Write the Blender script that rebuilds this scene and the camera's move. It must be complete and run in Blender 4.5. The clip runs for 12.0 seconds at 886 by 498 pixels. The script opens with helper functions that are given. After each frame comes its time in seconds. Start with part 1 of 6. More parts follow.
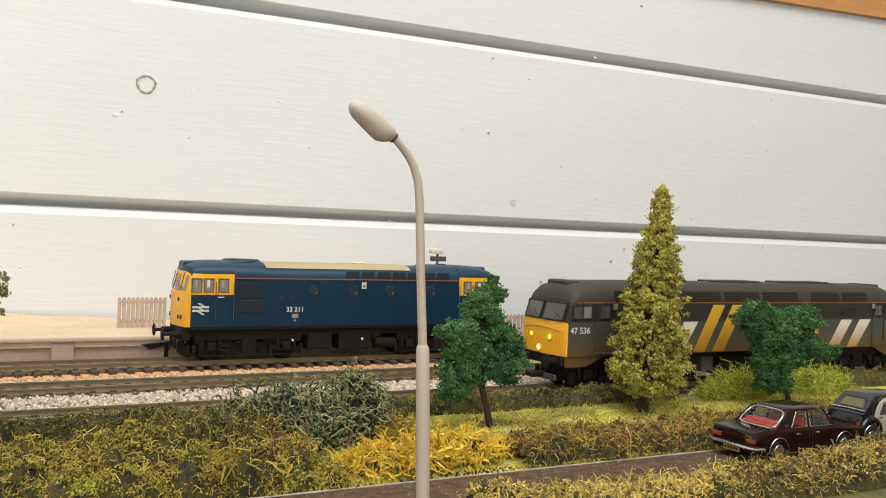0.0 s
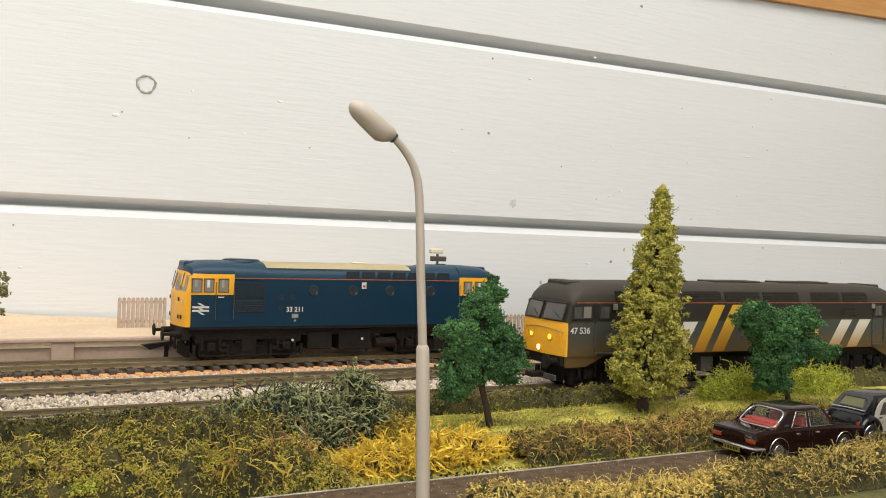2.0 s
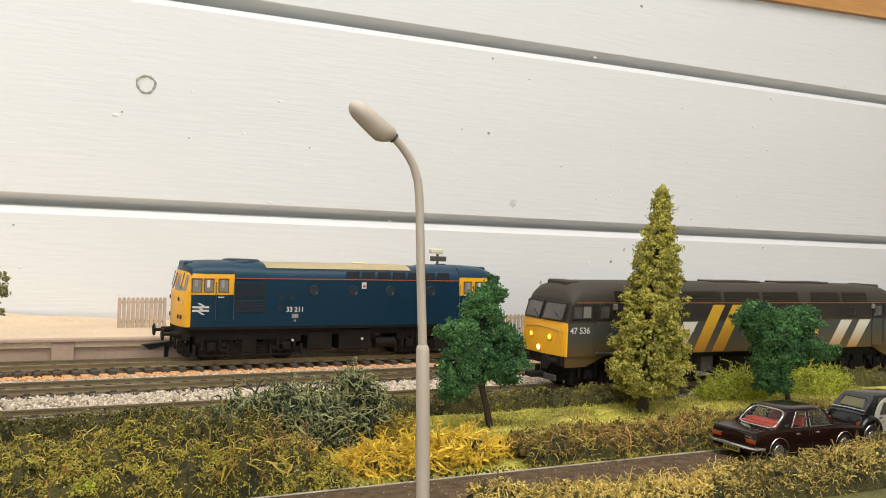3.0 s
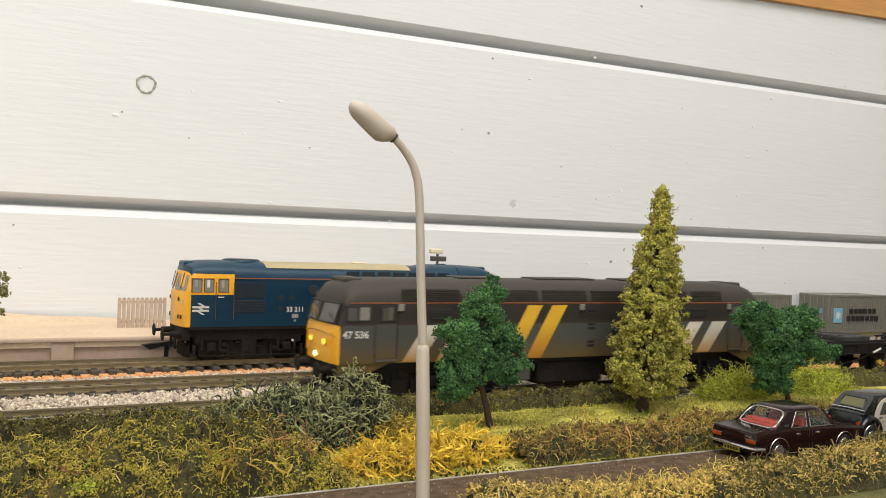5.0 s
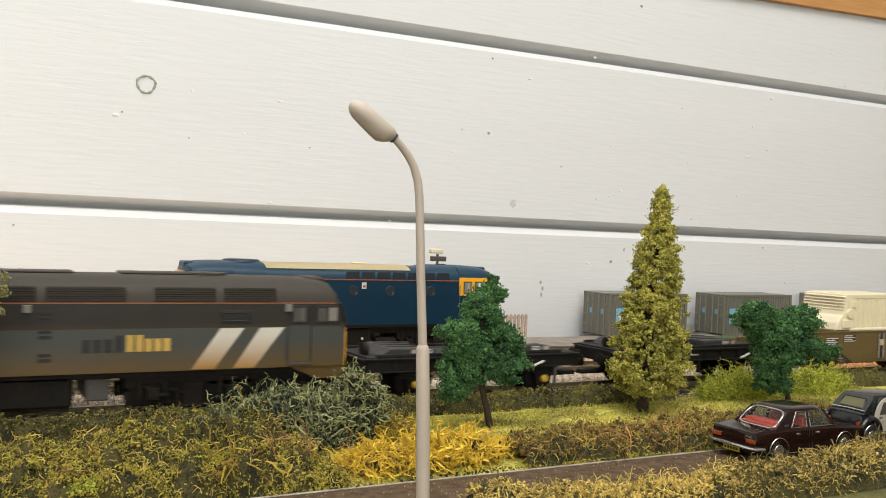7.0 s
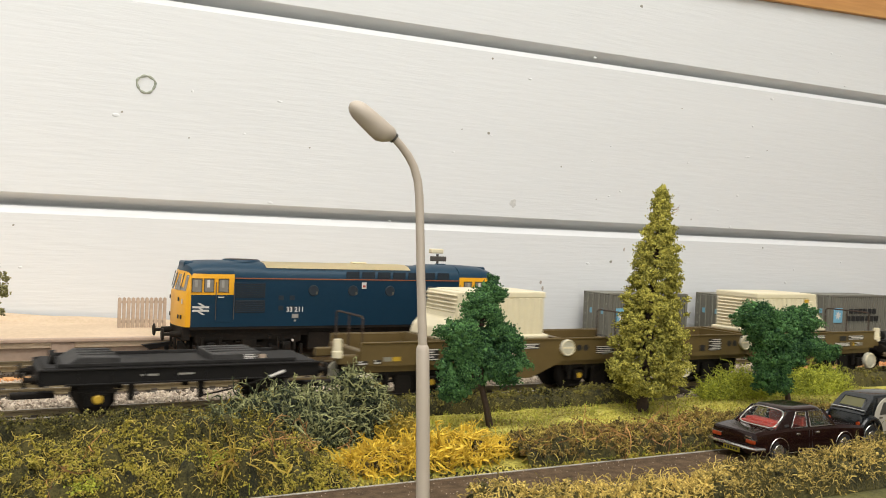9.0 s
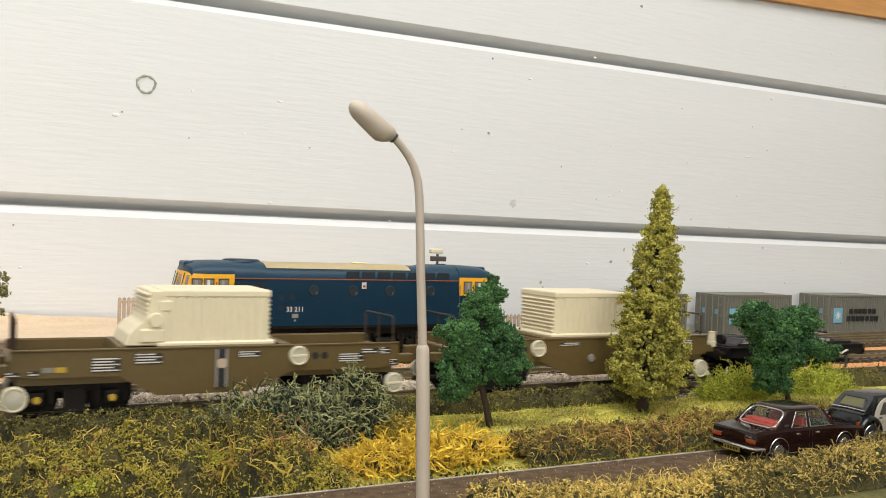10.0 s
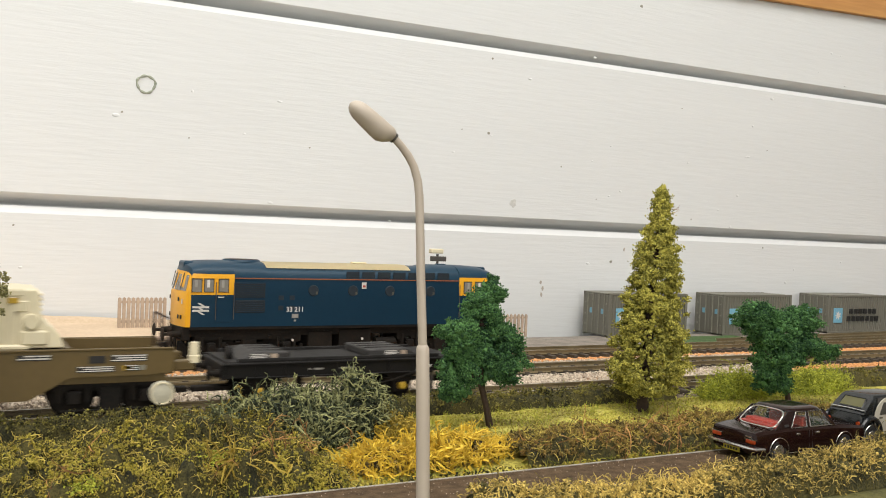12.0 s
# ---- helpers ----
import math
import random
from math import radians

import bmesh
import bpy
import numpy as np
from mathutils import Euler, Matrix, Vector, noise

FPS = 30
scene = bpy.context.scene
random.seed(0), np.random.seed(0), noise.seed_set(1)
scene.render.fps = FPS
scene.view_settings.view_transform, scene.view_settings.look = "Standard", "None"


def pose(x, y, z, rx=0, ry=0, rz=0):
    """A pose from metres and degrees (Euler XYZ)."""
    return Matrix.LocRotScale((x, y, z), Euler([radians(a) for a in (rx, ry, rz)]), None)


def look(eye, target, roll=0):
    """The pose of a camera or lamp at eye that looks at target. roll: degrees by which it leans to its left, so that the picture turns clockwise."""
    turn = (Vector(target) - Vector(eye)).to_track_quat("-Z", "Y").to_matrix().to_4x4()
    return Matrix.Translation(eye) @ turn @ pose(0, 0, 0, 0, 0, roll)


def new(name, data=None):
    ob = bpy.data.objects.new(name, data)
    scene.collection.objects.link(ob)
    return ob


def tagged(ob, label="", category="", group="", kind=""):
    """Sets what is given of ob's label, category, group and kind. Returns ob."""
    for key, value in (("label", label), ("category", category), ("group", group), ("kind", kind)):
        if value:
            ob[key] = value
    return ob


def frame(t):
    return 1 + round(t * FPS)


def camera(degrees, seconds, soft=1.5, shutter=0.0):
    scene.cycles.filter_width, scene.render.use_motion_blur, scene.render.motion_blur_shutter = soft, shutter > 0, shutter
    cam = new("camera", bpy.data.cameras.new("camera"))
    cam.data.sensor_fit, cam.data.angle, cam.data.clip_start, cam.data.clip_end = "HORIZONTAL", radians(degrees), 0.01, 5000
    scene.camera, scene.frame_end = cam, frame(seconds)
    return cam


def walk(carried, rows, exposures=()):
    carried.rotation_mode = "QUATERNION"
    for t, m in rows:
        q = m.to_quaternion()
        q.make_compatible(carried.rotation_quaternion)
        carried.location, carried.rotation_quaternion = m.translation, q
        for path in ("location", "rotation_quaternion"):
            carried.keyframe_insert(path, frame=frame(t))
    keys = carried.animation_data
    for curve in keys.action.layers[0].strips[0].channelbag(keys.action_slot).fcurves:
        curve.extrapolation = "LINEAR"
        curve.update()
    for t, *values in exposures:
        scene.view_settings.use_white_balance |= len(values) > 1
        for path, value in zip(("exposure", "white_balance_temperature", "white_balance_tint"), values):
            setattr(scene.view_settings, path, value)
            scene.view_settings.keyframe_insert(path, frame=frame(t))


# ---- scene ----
cam = camera(52.21, 12.0, soft=1.0, shutter=0.4)
EYE = (0.0, 0.0, 0.0685)
AIM = (0.47096, 0.88206, 0.0685 - 0.01311)
walk(cam, [(0.0, look(EYE, AIM, 2.19)), (12.0, look(EYE, AIM, 2.19))], exposures=[(0.0, 0.0), (12.0, 0.0)])

# ---- light: soft daylight through a roof window over the layout ----
world = bpy.data.worlds.new("world")
scene.world = world
world.use_nodes = True
wn = world.node_tree
sky = wn.nodes.new("ShaderNodeTexSky")
sky.sky_type, sky.sun_disc = "NISHITA", False
sky.sun_elevation, sky.sun_rotation = radians(50), radians(200)
wn.nodes["Background"].inputs["Strength"].default_value = 0.1
wn.links.new(sky.outputs[0], wn.nodes["Background"].inputs["Color"])


def area_lamp(name, m, w, h, power, colour):
    la = bpy.data.lights.new(name, "AREA")
    la.shape, la.size, la.size_y, la.energy, la.color = "RECTANGLE", w, h, power, colour
    ob = new(name, la)
    ob.matrix_basis = m
    return ob


area_lamp("skylight_lamp", look((0.1, -0.15, 1.19), (0.25, 0.15, 0.0)), 1.5, 0.9, 22.8, (1.0, 0.962, 0.89))
area_lamp("window_lamp", look((-0.5, -1.5, 0.45), (0.2, 0.45, 0.05)), 0.9, 0.9, 14.0, (1.0, 0.95, 0.86))

# ---- materials ----
def principled(name):
    m = bpy.data.materials.new(name)
    m.use_nodes = True
    return m, m.node_tree, m.node_tree.nodes["Principled BSDF"]


def mat(name, col, rough=0.6, metal=0.0, vary=0.15, scale=400.0, bump=0.2, island=0.0, col2=None, fine=6.0, stretch=(1, 1, 1), spec=0.5):
    """Paint, earth or plant: two scales of noise on the colour, a fine relief, and a change from island to island."""
    m, nt, b = principled(name)
    n, l = nt.nodes, nt.links
    col2 = col2 or tuple(c * 0.55 for c in col)
    tc, mp = n.new("ShaderNodeTexCoord"), n.new("ShaderNodeMapping")
    mp.inputs["Scale"].default_value = stretch
    l.new(tc.outputs["Object"], mp.inputs["Vector"])
    big, small = n.new("ShaderNodeTexNoise"), n.new("ShaderNodeTexNoise")
    big.inputs["Scale"].default_value, small.inputs["Scale"].default_value = scale * 0.15, scale * fine * 0.3
    big.inputs["Detail"].default_value, small.inputs["Detail"].default_value = 4, 5
    l.new(mp.outputs[0], big.inputs["Vector"])
    l.new(mp.outputs[0], small.inputs["Vector"])
    add = n.new("ShaderNodeMath")
    add.operation = "ADD"
    l.new(big.outputs[0], add.inputs[0])
    l.new(small.outputs[0], add.inputs[1])
    last = add.outputs[0]
    if island:
        geo, mul, add2 = n.new("ShaderNodeNewGeometry"), n.new("ShaderNodeMath"), n.new("ShaderNodeMath")
        mul.operation, mul.inputs[1].default_value = "MULTIPLY_ADD", island
        mul.inputs[2].default_value = -island / 2
        l.new(geo.outputs["Random Per Island"], mul.inputs[0])
        l.new(last, add2.inputs[0])
        l.new(mul.outputs[0], add2.inputs[1])
        last = add2.outputs[0]
    mr = n.new("ShaderNodeMapRange")
    mr.inputs["From Min"].default_value, mr.inputs["From Max"].default_value = 0.6, 1.4
    mr.inputs["To Min"].default_value, mr.inputs["To Max"].default_value = 0.5 - vary * 2, 0.5 + vary * 2
    l.new(last, mr.inputs["Value"])
    mix = n.new("ShaderNodeMix")
    mix.data_type = "RGBA"
    mix.inputs["A"].default_value, mix.inputs["B"].default_value = (*col2, 1), (*col, 1)
    l.new(mr.outputs[0], mix.inputs["Factor"])
    l.new(mix.outputs["Result"], b.inputs["Base Color"])
    b.inputs["Roughness"].default_value, b.inputs["Metallic"].default_value = rough, metal
    b.inputs["Specular IOR Level"].default_value = spec
    if bump:
        bp = n.new("ShaderNodeBump")
        bp.inputs["Strength"].default_value, bp.inputs["Distance"].default_value = bump, 0.0004
        l.new(small.outputs[0], bp.inputs["Height"])
        l.new(bp.outputs[0], b.inputs["Normal"])
    return m


def weathered(name, col, dirt=(0.10, 0.062, 0.028), z0=0.016, z1=0.027, rough=0.5, top=0.0):
    """Model paint with brown road dirt sprayed along the lower edge, as weathered rolling stock has it."""
    m, nt, b = principled(name)
    n, l = nt.nodes, nt.links
    tc, sep = n.new("ShaderNodeTexCoord"), n.new("ShaderNodeSeparateXYZ")
    l.new(tc.outputs["Object"], sep.inputs[0])
    noise_a, noise_b = n.new("ShaderNodeTexNoise"), n.new("ShaderNodeTexNoise")
    noise_a.inputs["Scale"].default_value, noise_b.inputs["Scale"].default_value = 90, 900
    l.new(tc.outputs["Object"], noise_a.inputs["Vector"])
    l.new(tc.outputs["Object"], noise_b.inputs["Vector"])
    mr = n.new("ShaderNodeMapRange")
    mr.inputs["From Min"].default_value, mr.inputs["From Max"].default_value = z0, z1
    mr.inputs["To Min"].default_value, mr.inputs["To Max"].default_value = 1.15, top
    l.new(sep.outputs["Z"], mr.inputs["Value"])
    ma = n.new("ShaderNodeMath")
    ma.operation, ma.inputs[1].default_value = "MULTIPLY_ADD", 0.3
    l.new(noise_a.outputs[0], ma.inputs[0])
    l.new(mr.outputs[0], ma.inputs[2])
    sb = n.new("ShaderNodeMath")
    sb.operation, sb.inputs[1].default_value, sb.use_clamp = "SUBTRACT", 0.13, True
    l.new(ma.outputs[0], sb.inputs[0])
    mix = n.new("ShaderNodeMix")
    mix.data_type = "RGBA"
    mix.inputs["A"].default_value, mix.inputs["B"].default_value = (*col, 1), (*dirt, 1)
    l.new(sb.outputs[0], mix.inputs["Factor"])
    l.new(mix.outputs["Result"], b.inputs["Base Color"])
    b.inputs["Roughness"].default_value, b.inputs["Specular IOR Level"].default_value = rough, 0.28
    bp = n.new("ShaderNodeBump")
    bp.inputs["Strength"].default_value, bp.inputs["Distance"].default_value = 0.08, 0.0003
    l.new(noise_b.outputs[0], bp.inputs["Height"])
    l.new(bp.outputs[0], b.inputs["Normal"])
    return m


def glass(name, col, alpha=0.35, rough=0.05):
    """Thin clear plastic: mostly see-through, with a gloss."""
    m, nt, b = principled(name)
    b.inputs["Base Color"].default_value, b.inputs["Roughness"].default_value = (*col, 1), rough
    b.inputs["Alpha"].default_value = alpha
    return m


def glow(name, col, power):
    m, nt, b = principled(name)
    b.inputs["Base Color"].default_value = (*col, 1)
    b.inputs["Emission Color"].default_value, b.inputs["Emission Strength"].default_value = (*col, 1), power
    return m


M_WALL = mat("white_board_paint", (0.725, 0.735, 0.735), 0.42, vary=0.15, scale=60, bump=0.42, col2=(0.66, 0.67, 0.67), stretch=(0.22, 1, 2.6), fine=9)
M_STAIN = mat("knot_stain", (0.36, 0.34, 0.28), 0.7, vary=0.2, scale=900)
M_FAINT = mat("faint_smudge", (0.66, 0.655, 0.63), 0.6, vary=0.3, scale=300)
M_FAINT2 = mat("brown_smudge", (0.55, 0.49, 0.42), 0.6, vary=0.3, scale=300)
M_RING = mat("pencil_ring", (0.42, 0.45, 0.36), 0.7, vary=0.3, scale=600)
M_PINE = mat("orange_pine", (0.62, 0.33, 0.11), 0.5, vary=0.25, scale=90, col2=(0.42, 0.19, 0.06), stretch=(0.15, 1, 2))
M_FLOOR = mat("grey_floor", (0.22, 0.21, 0.2), 0.8, scale=30)
M_CEIL = mat("ceiling_board", (0.72, 0.68, 0.6), 0.7, scale=30)
M_EARTH = mat("olive_ground_scatter", (0.15, 0.135, 0.035), 0.95, vary=0.3, scale=500, bump=1.0, col2=(0.05, 0.05, 0.018))
M_GRASS = mat("lime_grass_scatter", (0.55, 0.49, 0.095), 0.95, vary=0.6, scale=260, bump=1.0, col2=(0.18, 0.15, 0.03), fine=14)
M_ROAD = mat("grey_brown_tarmac", (0.15, 0.102, 0.062), 0.95, vary=0.5, scale=2200, bump=0.9, col2=(0.068, 0.046, 0.029), spec=0.1)
M_LINE = mat("worn_white_line", (0.55, 0.52, 0.45), 0.8, vary=0.4, scale=900, col2=(0.2, 0.17, 0.13))
M_BALLAST = mat("pale_granite_ballast", (0.74, 0.63, 0.49), 0.9, vary=0.2, scale=900, island=0.9, col2=(0.36, 0.29, 0.225), bump=0.5)
# ballast with orange reflected light put into its colour
M_ORANGE = mat("orange_lit_ballast", (0.82, 0.46, 0.20), 0.95, vary=0.25, scale=900, island=0.35, col2=(0.62, 0.31, 0.12), bump=0.8)
M_GREYBED = mat("grey_yard_surface", (0.36, 0.31, 0.26), 0.95, vary=0.3, scale=700, bump=0.7, col2=(0.16, 0.14, 0.12))
M_DARKBED = mat("brown_weathered_ballast", (0.17, 0.125, 0.085), 0.95, vary=0.35, scale=900, island=0.5, bump=0.7, col2=(0.07, 0.05, 0.034))
M_RAIL = mat("rusty_rail", (0.24, 0.185, 0.098), 0.5, 0.1, vary=0.25, scale=500, col2=(0.14, 0.105, 0.055))
M_RAILTOP = mat("worn_rail_head", (0.42, 0.37, 0.29), 0.3, 0.9, vary=0.2, scale=400)
M_SLEEPER = mat("dark_sleeper", (0.10, 0.08, 0.058), 0.85, vary=0.3, scale=700, bump=0.4)
M_SAND = mat("sandy_platform", (0.72, 0.57, 0.41), 0.9, vary=0.25, scale=250, bump=0.6, col2=(0.56, 0.42, 0.28))
M_STONE = mat("pink_platform_stone", (0.50, 0.37, 0.28), 0.85, vary=0.2, scale=200, bump=0.3, col2=(0.38, 0.27, 0.20))
M_FENCE = mat("beige_fence", (0.56, 0.43, 0.32), 0.6, vary=0.2, scale=300)
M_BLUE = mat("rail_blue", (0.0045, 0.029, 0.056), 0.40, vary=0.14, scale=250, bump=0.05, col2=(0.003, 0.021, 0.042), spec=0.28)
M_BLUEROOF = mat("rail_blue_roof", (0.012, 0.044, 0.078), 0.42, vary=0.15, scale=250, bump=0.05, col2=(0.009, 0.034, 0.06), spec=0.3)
M_YELLOW = mat("warning_yellow", (0.80, 0.40, 0.012), 0.42, vary=0.12, scale=300, bump=0.05, col2=(0.68, 0.32, 0.01))
M_CREAM = mat("cream_roof_panel", (0.84, 0.72, 0.46), 0.5, vary=0.12, scale=250, bump=0.05, col2=(0.74, 0.62, 0.38))
M_ORANGELINE = mat("orange_cantrail_line", (0.42, 0.13, 0.05), 0.5, vary=0.2)
M_BLACK = mat("underframe_black", (0.008, 0.0074, 0.0066), 0.7, vary=0.4, scale=500, bump=0.2, col2=(0.018, 0.0135, 0.0095), spec=0.16)
M_BLACKGREY = mat("flat_wagon_black", (0.008, 0.0076, 0.0074), 0.6, vary=0.3, scale=300, bump=0.15, col2=(0.014, 0.012, 0.011), spec=0.16)
M_DECK = mat("grey_wagon_deck", (0.024, 0.0225, 0.0215), 0.65, vary=0.4, scale=200, bump=0.2, col2=(0.011, 0.010, 0.0095), spec=0.16)
M_HOUSING = mat("worn_grey_housing", (0.05, 0.047, 0.045), 0.6, vary=0.35, scale=160, bump=0.15, col2=(0.022, 0.021, 0.02), spec=0.25)
M_GRILLE = mat("dark_grille", (0.016, 0.015, 0.014), 0.6, vary=0.2)
M_WHITE = mat("white_lettering", (0.80, 0.76, 0.70), 0.5, vary=0.15)
M_RED = mat("red_label", (0.5, 0.1, 0.06), 0.5)
M_GLASS_DARK = glass("cab_glass", (0.075, 0.071, 0.063), 1.0, 0.1)
M_GLASS_GREY = glass("pale_cab_glass", (0.21, 0.195, 0.17), 1.0, 0.12)
M_LOUVRE = mat("blue_black_louvre", (0.010, 0.020, 0.030), 0.6, vary=0.2)
# opaque grey for brightness painted on windows and portholes
M_GLINT_MID = glass("painted_glint_grey", (0.10, 0.095, 0.08), 1.0, 0.15)
M_GRILLE47 = mat("roof_grille_back", (0.020, 0.018, 0.016), 0.7, vary=0.2)
M_GLASS = glass("car_glass", (0.10, 0.11, 0.10), 0.12, 0.05)
M_REARGLASS = glass("green_tinted_pane", (0.10, 0.095, 0.035), 1.0, 0.1)
M_RUBBER = mat("window_rubber", (0.02, 0.02, 0.02), 0.5, vary=0.2)
M_CABIN = mat("grey_cab_interior", (0.36, 0.34, 0.3), 0.6, vary=0.2)
M_ROOF47 = weathered("weathered_roof_grey", (0.044, 0.039, 0.032), (0.045, 0.034, 0.022), 0.040, 0.0415, 0.6, 0.25)
M_BAND47 = weathered("weathered_dark_band", (0.020, 0.019, 0.017), (0.05, 0.035, 0.02), 0.030, 0.034, 0.55, 0.15)
M_SIDE47 = weathered("weathered_grey_side", (0.056, 0.061, 0.056), (0.105, 0.066, 0.022), 0.014, 0.0265, 0.5, 0.02)
M_STRIPE_W = weathered("weathered_white_stripe", (0.60, 0.57, 0.50), (0.34, 0.175, 0.04), 0.0145, 0.029, 0.5, 0.0)
M_STRIPE_Y = weathered("weathered_yellow_stripe", (0.62, 0.36, 0.03), (0.30, 0.12, 0.015), 0.0135, 0.032, 0.5, 0.0)
M_LOGO_Y = mat("yellow_lettering", (0.62, 0.40, 0.08), 0.5)
M_LOGO_K = mat("dark_lettering", (0.018, 0.017, 0.016), 0.5)
M_BROWN = mat("olive_brown_wagon", (0.128, 0.088, 0.033), 0.45, vary=0.2, scale=200, bump=0.05, col2=(0.096, 0.066, 0.024), spec=0.3)
M_DISC = mat("dull_cream_disc", (0.6, 0.565, 0.44), 0.5, vary=0.15)
M_FLASK = mat("cream_flask", (0.77, 0.68, 0.47), 0.45, vary=0.1, scale=250, bump=0.05, col2=(0.62, 0.56, 0.4))
M_AXLE = mat("yellow_axlebox", (0.6, 0.38, 0.03), 0.5)
M_CONT = mat("grey_green_container", (0.165, 0.158, 0.125), 0.5, vary=0.15, scale=150, bump=0.05, col2=(0.13, 0.125, 0.1))
M_CONTTOP = mat("container_roof", (0.26, 0.25, 0.2), 0.55, vary=0.2, scale=150)
M_LOGO_B = mat("pale_blue_panel", (0.22, 0.5, 0.66), 0.5)
M_LAMP = mat("grey_lamp_plastic", (0.50, 0.43, 0.355), 0.38, vary=0.08, scale=200, bump=0.04, col2=(0.44, 0.375, 0.305))
M_TRUNK = mat("brown_trunk", (0.055, 0.032, 0.02), 0.8, vary=0.3, scale=500, bump=0.6)
M_TREE = mat("green_foam_foliage", (0.085, 0.20, 0.055), 0.95, vary=0.35, scale=300, island=0.8, col2=(0.014, 0.052, 0.018), bump=1.0)
M_CONIFER = mat("olive_foam_foliage", (0.52, 0.47, 0.085), 0.95, vary=0.35, scale=300, island=0.7, col2=(0.14, 0.135, 0.022), bump=1.0)
M_CONIFERGREY = mat("grey_olive_foliage", (0.33, 0.30, 0.12), 0.95, vary=0.25, scale=300, island=0.8, col2=(0.10, 0.095, 0.04), bump=1.0)
M_SEDGE = mat("grey_green_lichen", (0.33, 0.335, 0.145), 0.9, vary=0.3, scale=300, island=1.3, col2=(0.024, 0.035, 0.015))
# lichen colour darkened to paint the shade inside the bush
M_SEDGESHADE = mat("lichen_inner_shade", (0.045, 0.055, 0.03), 0.95, vary=0.3, scale=300, island=1.0, col2=(0.01, 0.014, 0.008))
M_SEDGE2 = mat("yellow_green_tuft", (0.42, 0.30, 0.04), 0.9, vary=0.25, scale=300, island=0.8, col2=(0.2, 0.14, 0.02))
M_ROOTS = mat("yellow_lichen", (0.82, 0.58, 0.055), 0.8, vary=0.25, scale=250, island=0.7, col2=(0.46, 0.29, 0.02))
M_LIME = mat("lime_lichen", (0.54, 0.56, 0.06), 0.9, vary=0.25, scale=300, island=0.9, col2=(0.17, 0.20, 0.02))
M_HEDGE = mat("olive_hedge", (0.41, 0.34, 0.045), 0.95, vary=0.55, scale=150, island=0.45, col2=(0.03, 0.032, 0.008), bump=1.0)
M_HEDGETIP = mat("tan_olive_hedge_fibre", (0.50, 0.385, 0.075), 0.9, vary=0.5, scale=150, island=0.9, col2=(0.045, 0.042, 0.01))
M_HEDGEB = mat("olive_brown_hedge", (0.36, 0.24, 0.06), 0.95, vary=0.4, scale=220, island=0.3, col2=(0.022, 0.018, 0.006), bump=1.0)
M_DARKHEDGE = mat("dark_verge_hedge", (0.26, 0.225, 0.05), 0.95, vary=0.34, scale=260, island=0.65, col2=(0.014, 0.017, 0.007), bump=1.0)
M_HEDGEN = mat("pale_olive_hedge", (0.72, 0.53, 0.14), 0.95, vary=0.45, scale=200, island=0.5, col2=(0.07, 0.06, 0.016), bump=1.0)
M_TWIG = mat("tan_twig", (0.46, 0.245, 0.075), 0.9, vary=0.25, scale=300, island=0.9, col2=(0.16, 0.08, 0.024))
# dark olive that paints the shade of the hedge hollows
M_HOLLOWSHADE = mat("hedge_hollow_shade", (0.10, 0.085, 0.022), 0.95, vary=0.5, scale=900, bump=1.0, col2=(0.016, 0.017, 0.006))
M_CARBROWN = mat("maroon_black_car_paint", (0.016, 0.006, 0.005), 0.14, vary=0.1, scale=200, bump=0.0, col2=(0.011, 0.004, 0.0035), spec=0.35)
M_CARGREY = mat("dark_grey_car_paint", (0.016, 0.018, 0.019), 0.16, vary=0.1, scale=200, bump=0.0)
M_CARCREAM = mat("cream_car_panel", (0.6, 0.56, 0.46), 0.3, vary=0.1, scale=200, bump=0.0)
M_REDSEAT = mat("red_car_interior", (0.62, 0.06, 0.035), 0.5, vary=0.1)
M_CHROME = mat("chrome_trim", (0.75, 0.73, 0.7), 0.2, 0.9, vary=0.1)
M_TAIL = mat("orange_red_lens", (0.42, 0.06, 0.012), 0.25, vary=0.2)
M_PLATE = mat("yellow_plate", (0.5, 0.42, 0.03), 0.5)
M_TYRE = mat("tyre", (0.02, 0.02, 0.02), 0.8)
M_LIGHT_Y = glow("lit_marker_light", (1.0, 0.55, 0.05), 2.2)
M_LIGHT_W = glow("lit_headlight", (1.0, 0.75, 0.35), 5.0)
M_CAMGREY = mat("dark_bracket", (0.09, 0.08, 0.07), 0.6)

MM = 0.001


# ---- building helpers, in millimetres ----
def part(name, bm, material, parent=None, label="", smooth=False):
    """Links a bmesh drawn in millimetres as one mesh object, under a thing or a part."""
    me = bpy.data.meshes.new(name)
    bmesh.ops.scale(bm, vec=(MM, MM, MM), verts=bm.verts)
    bmesh.ops.recalc_face_normals(bm, faces=bm.faces)
    bm.to_mesh(me)
    bm.free()
    for one in material if isinstance(material, (list, tuple)) else [material]:
        me.materials.append(one)
    if smooth:
        me.polygons.foreach_set("use_smooth", [True] * len(me.polygons))
        me.set_sharp_from_angle(angle=radians(35))
    ob = new(name, me)
    ob.parent = parent
    if label:
        tagged(ob, label)
    return ob


def pymesh(name, verts, faces, material, parent=None, label=""):
    """Links arrays of vertices (millimetres) and faces as one mesh object."""
    me = bpy.data.meshes.new(name)
    me.from_pydata((np.asarray(verts) * MM).tolist(), [], faces.tolist() if isinstance(faces, np.ndarray) else faces)
    me.materials.append(material)
    me.update()
    ob = new(name, me)
    ob.parent = parent
    if label:
        tagged(ob, label)
    return ob


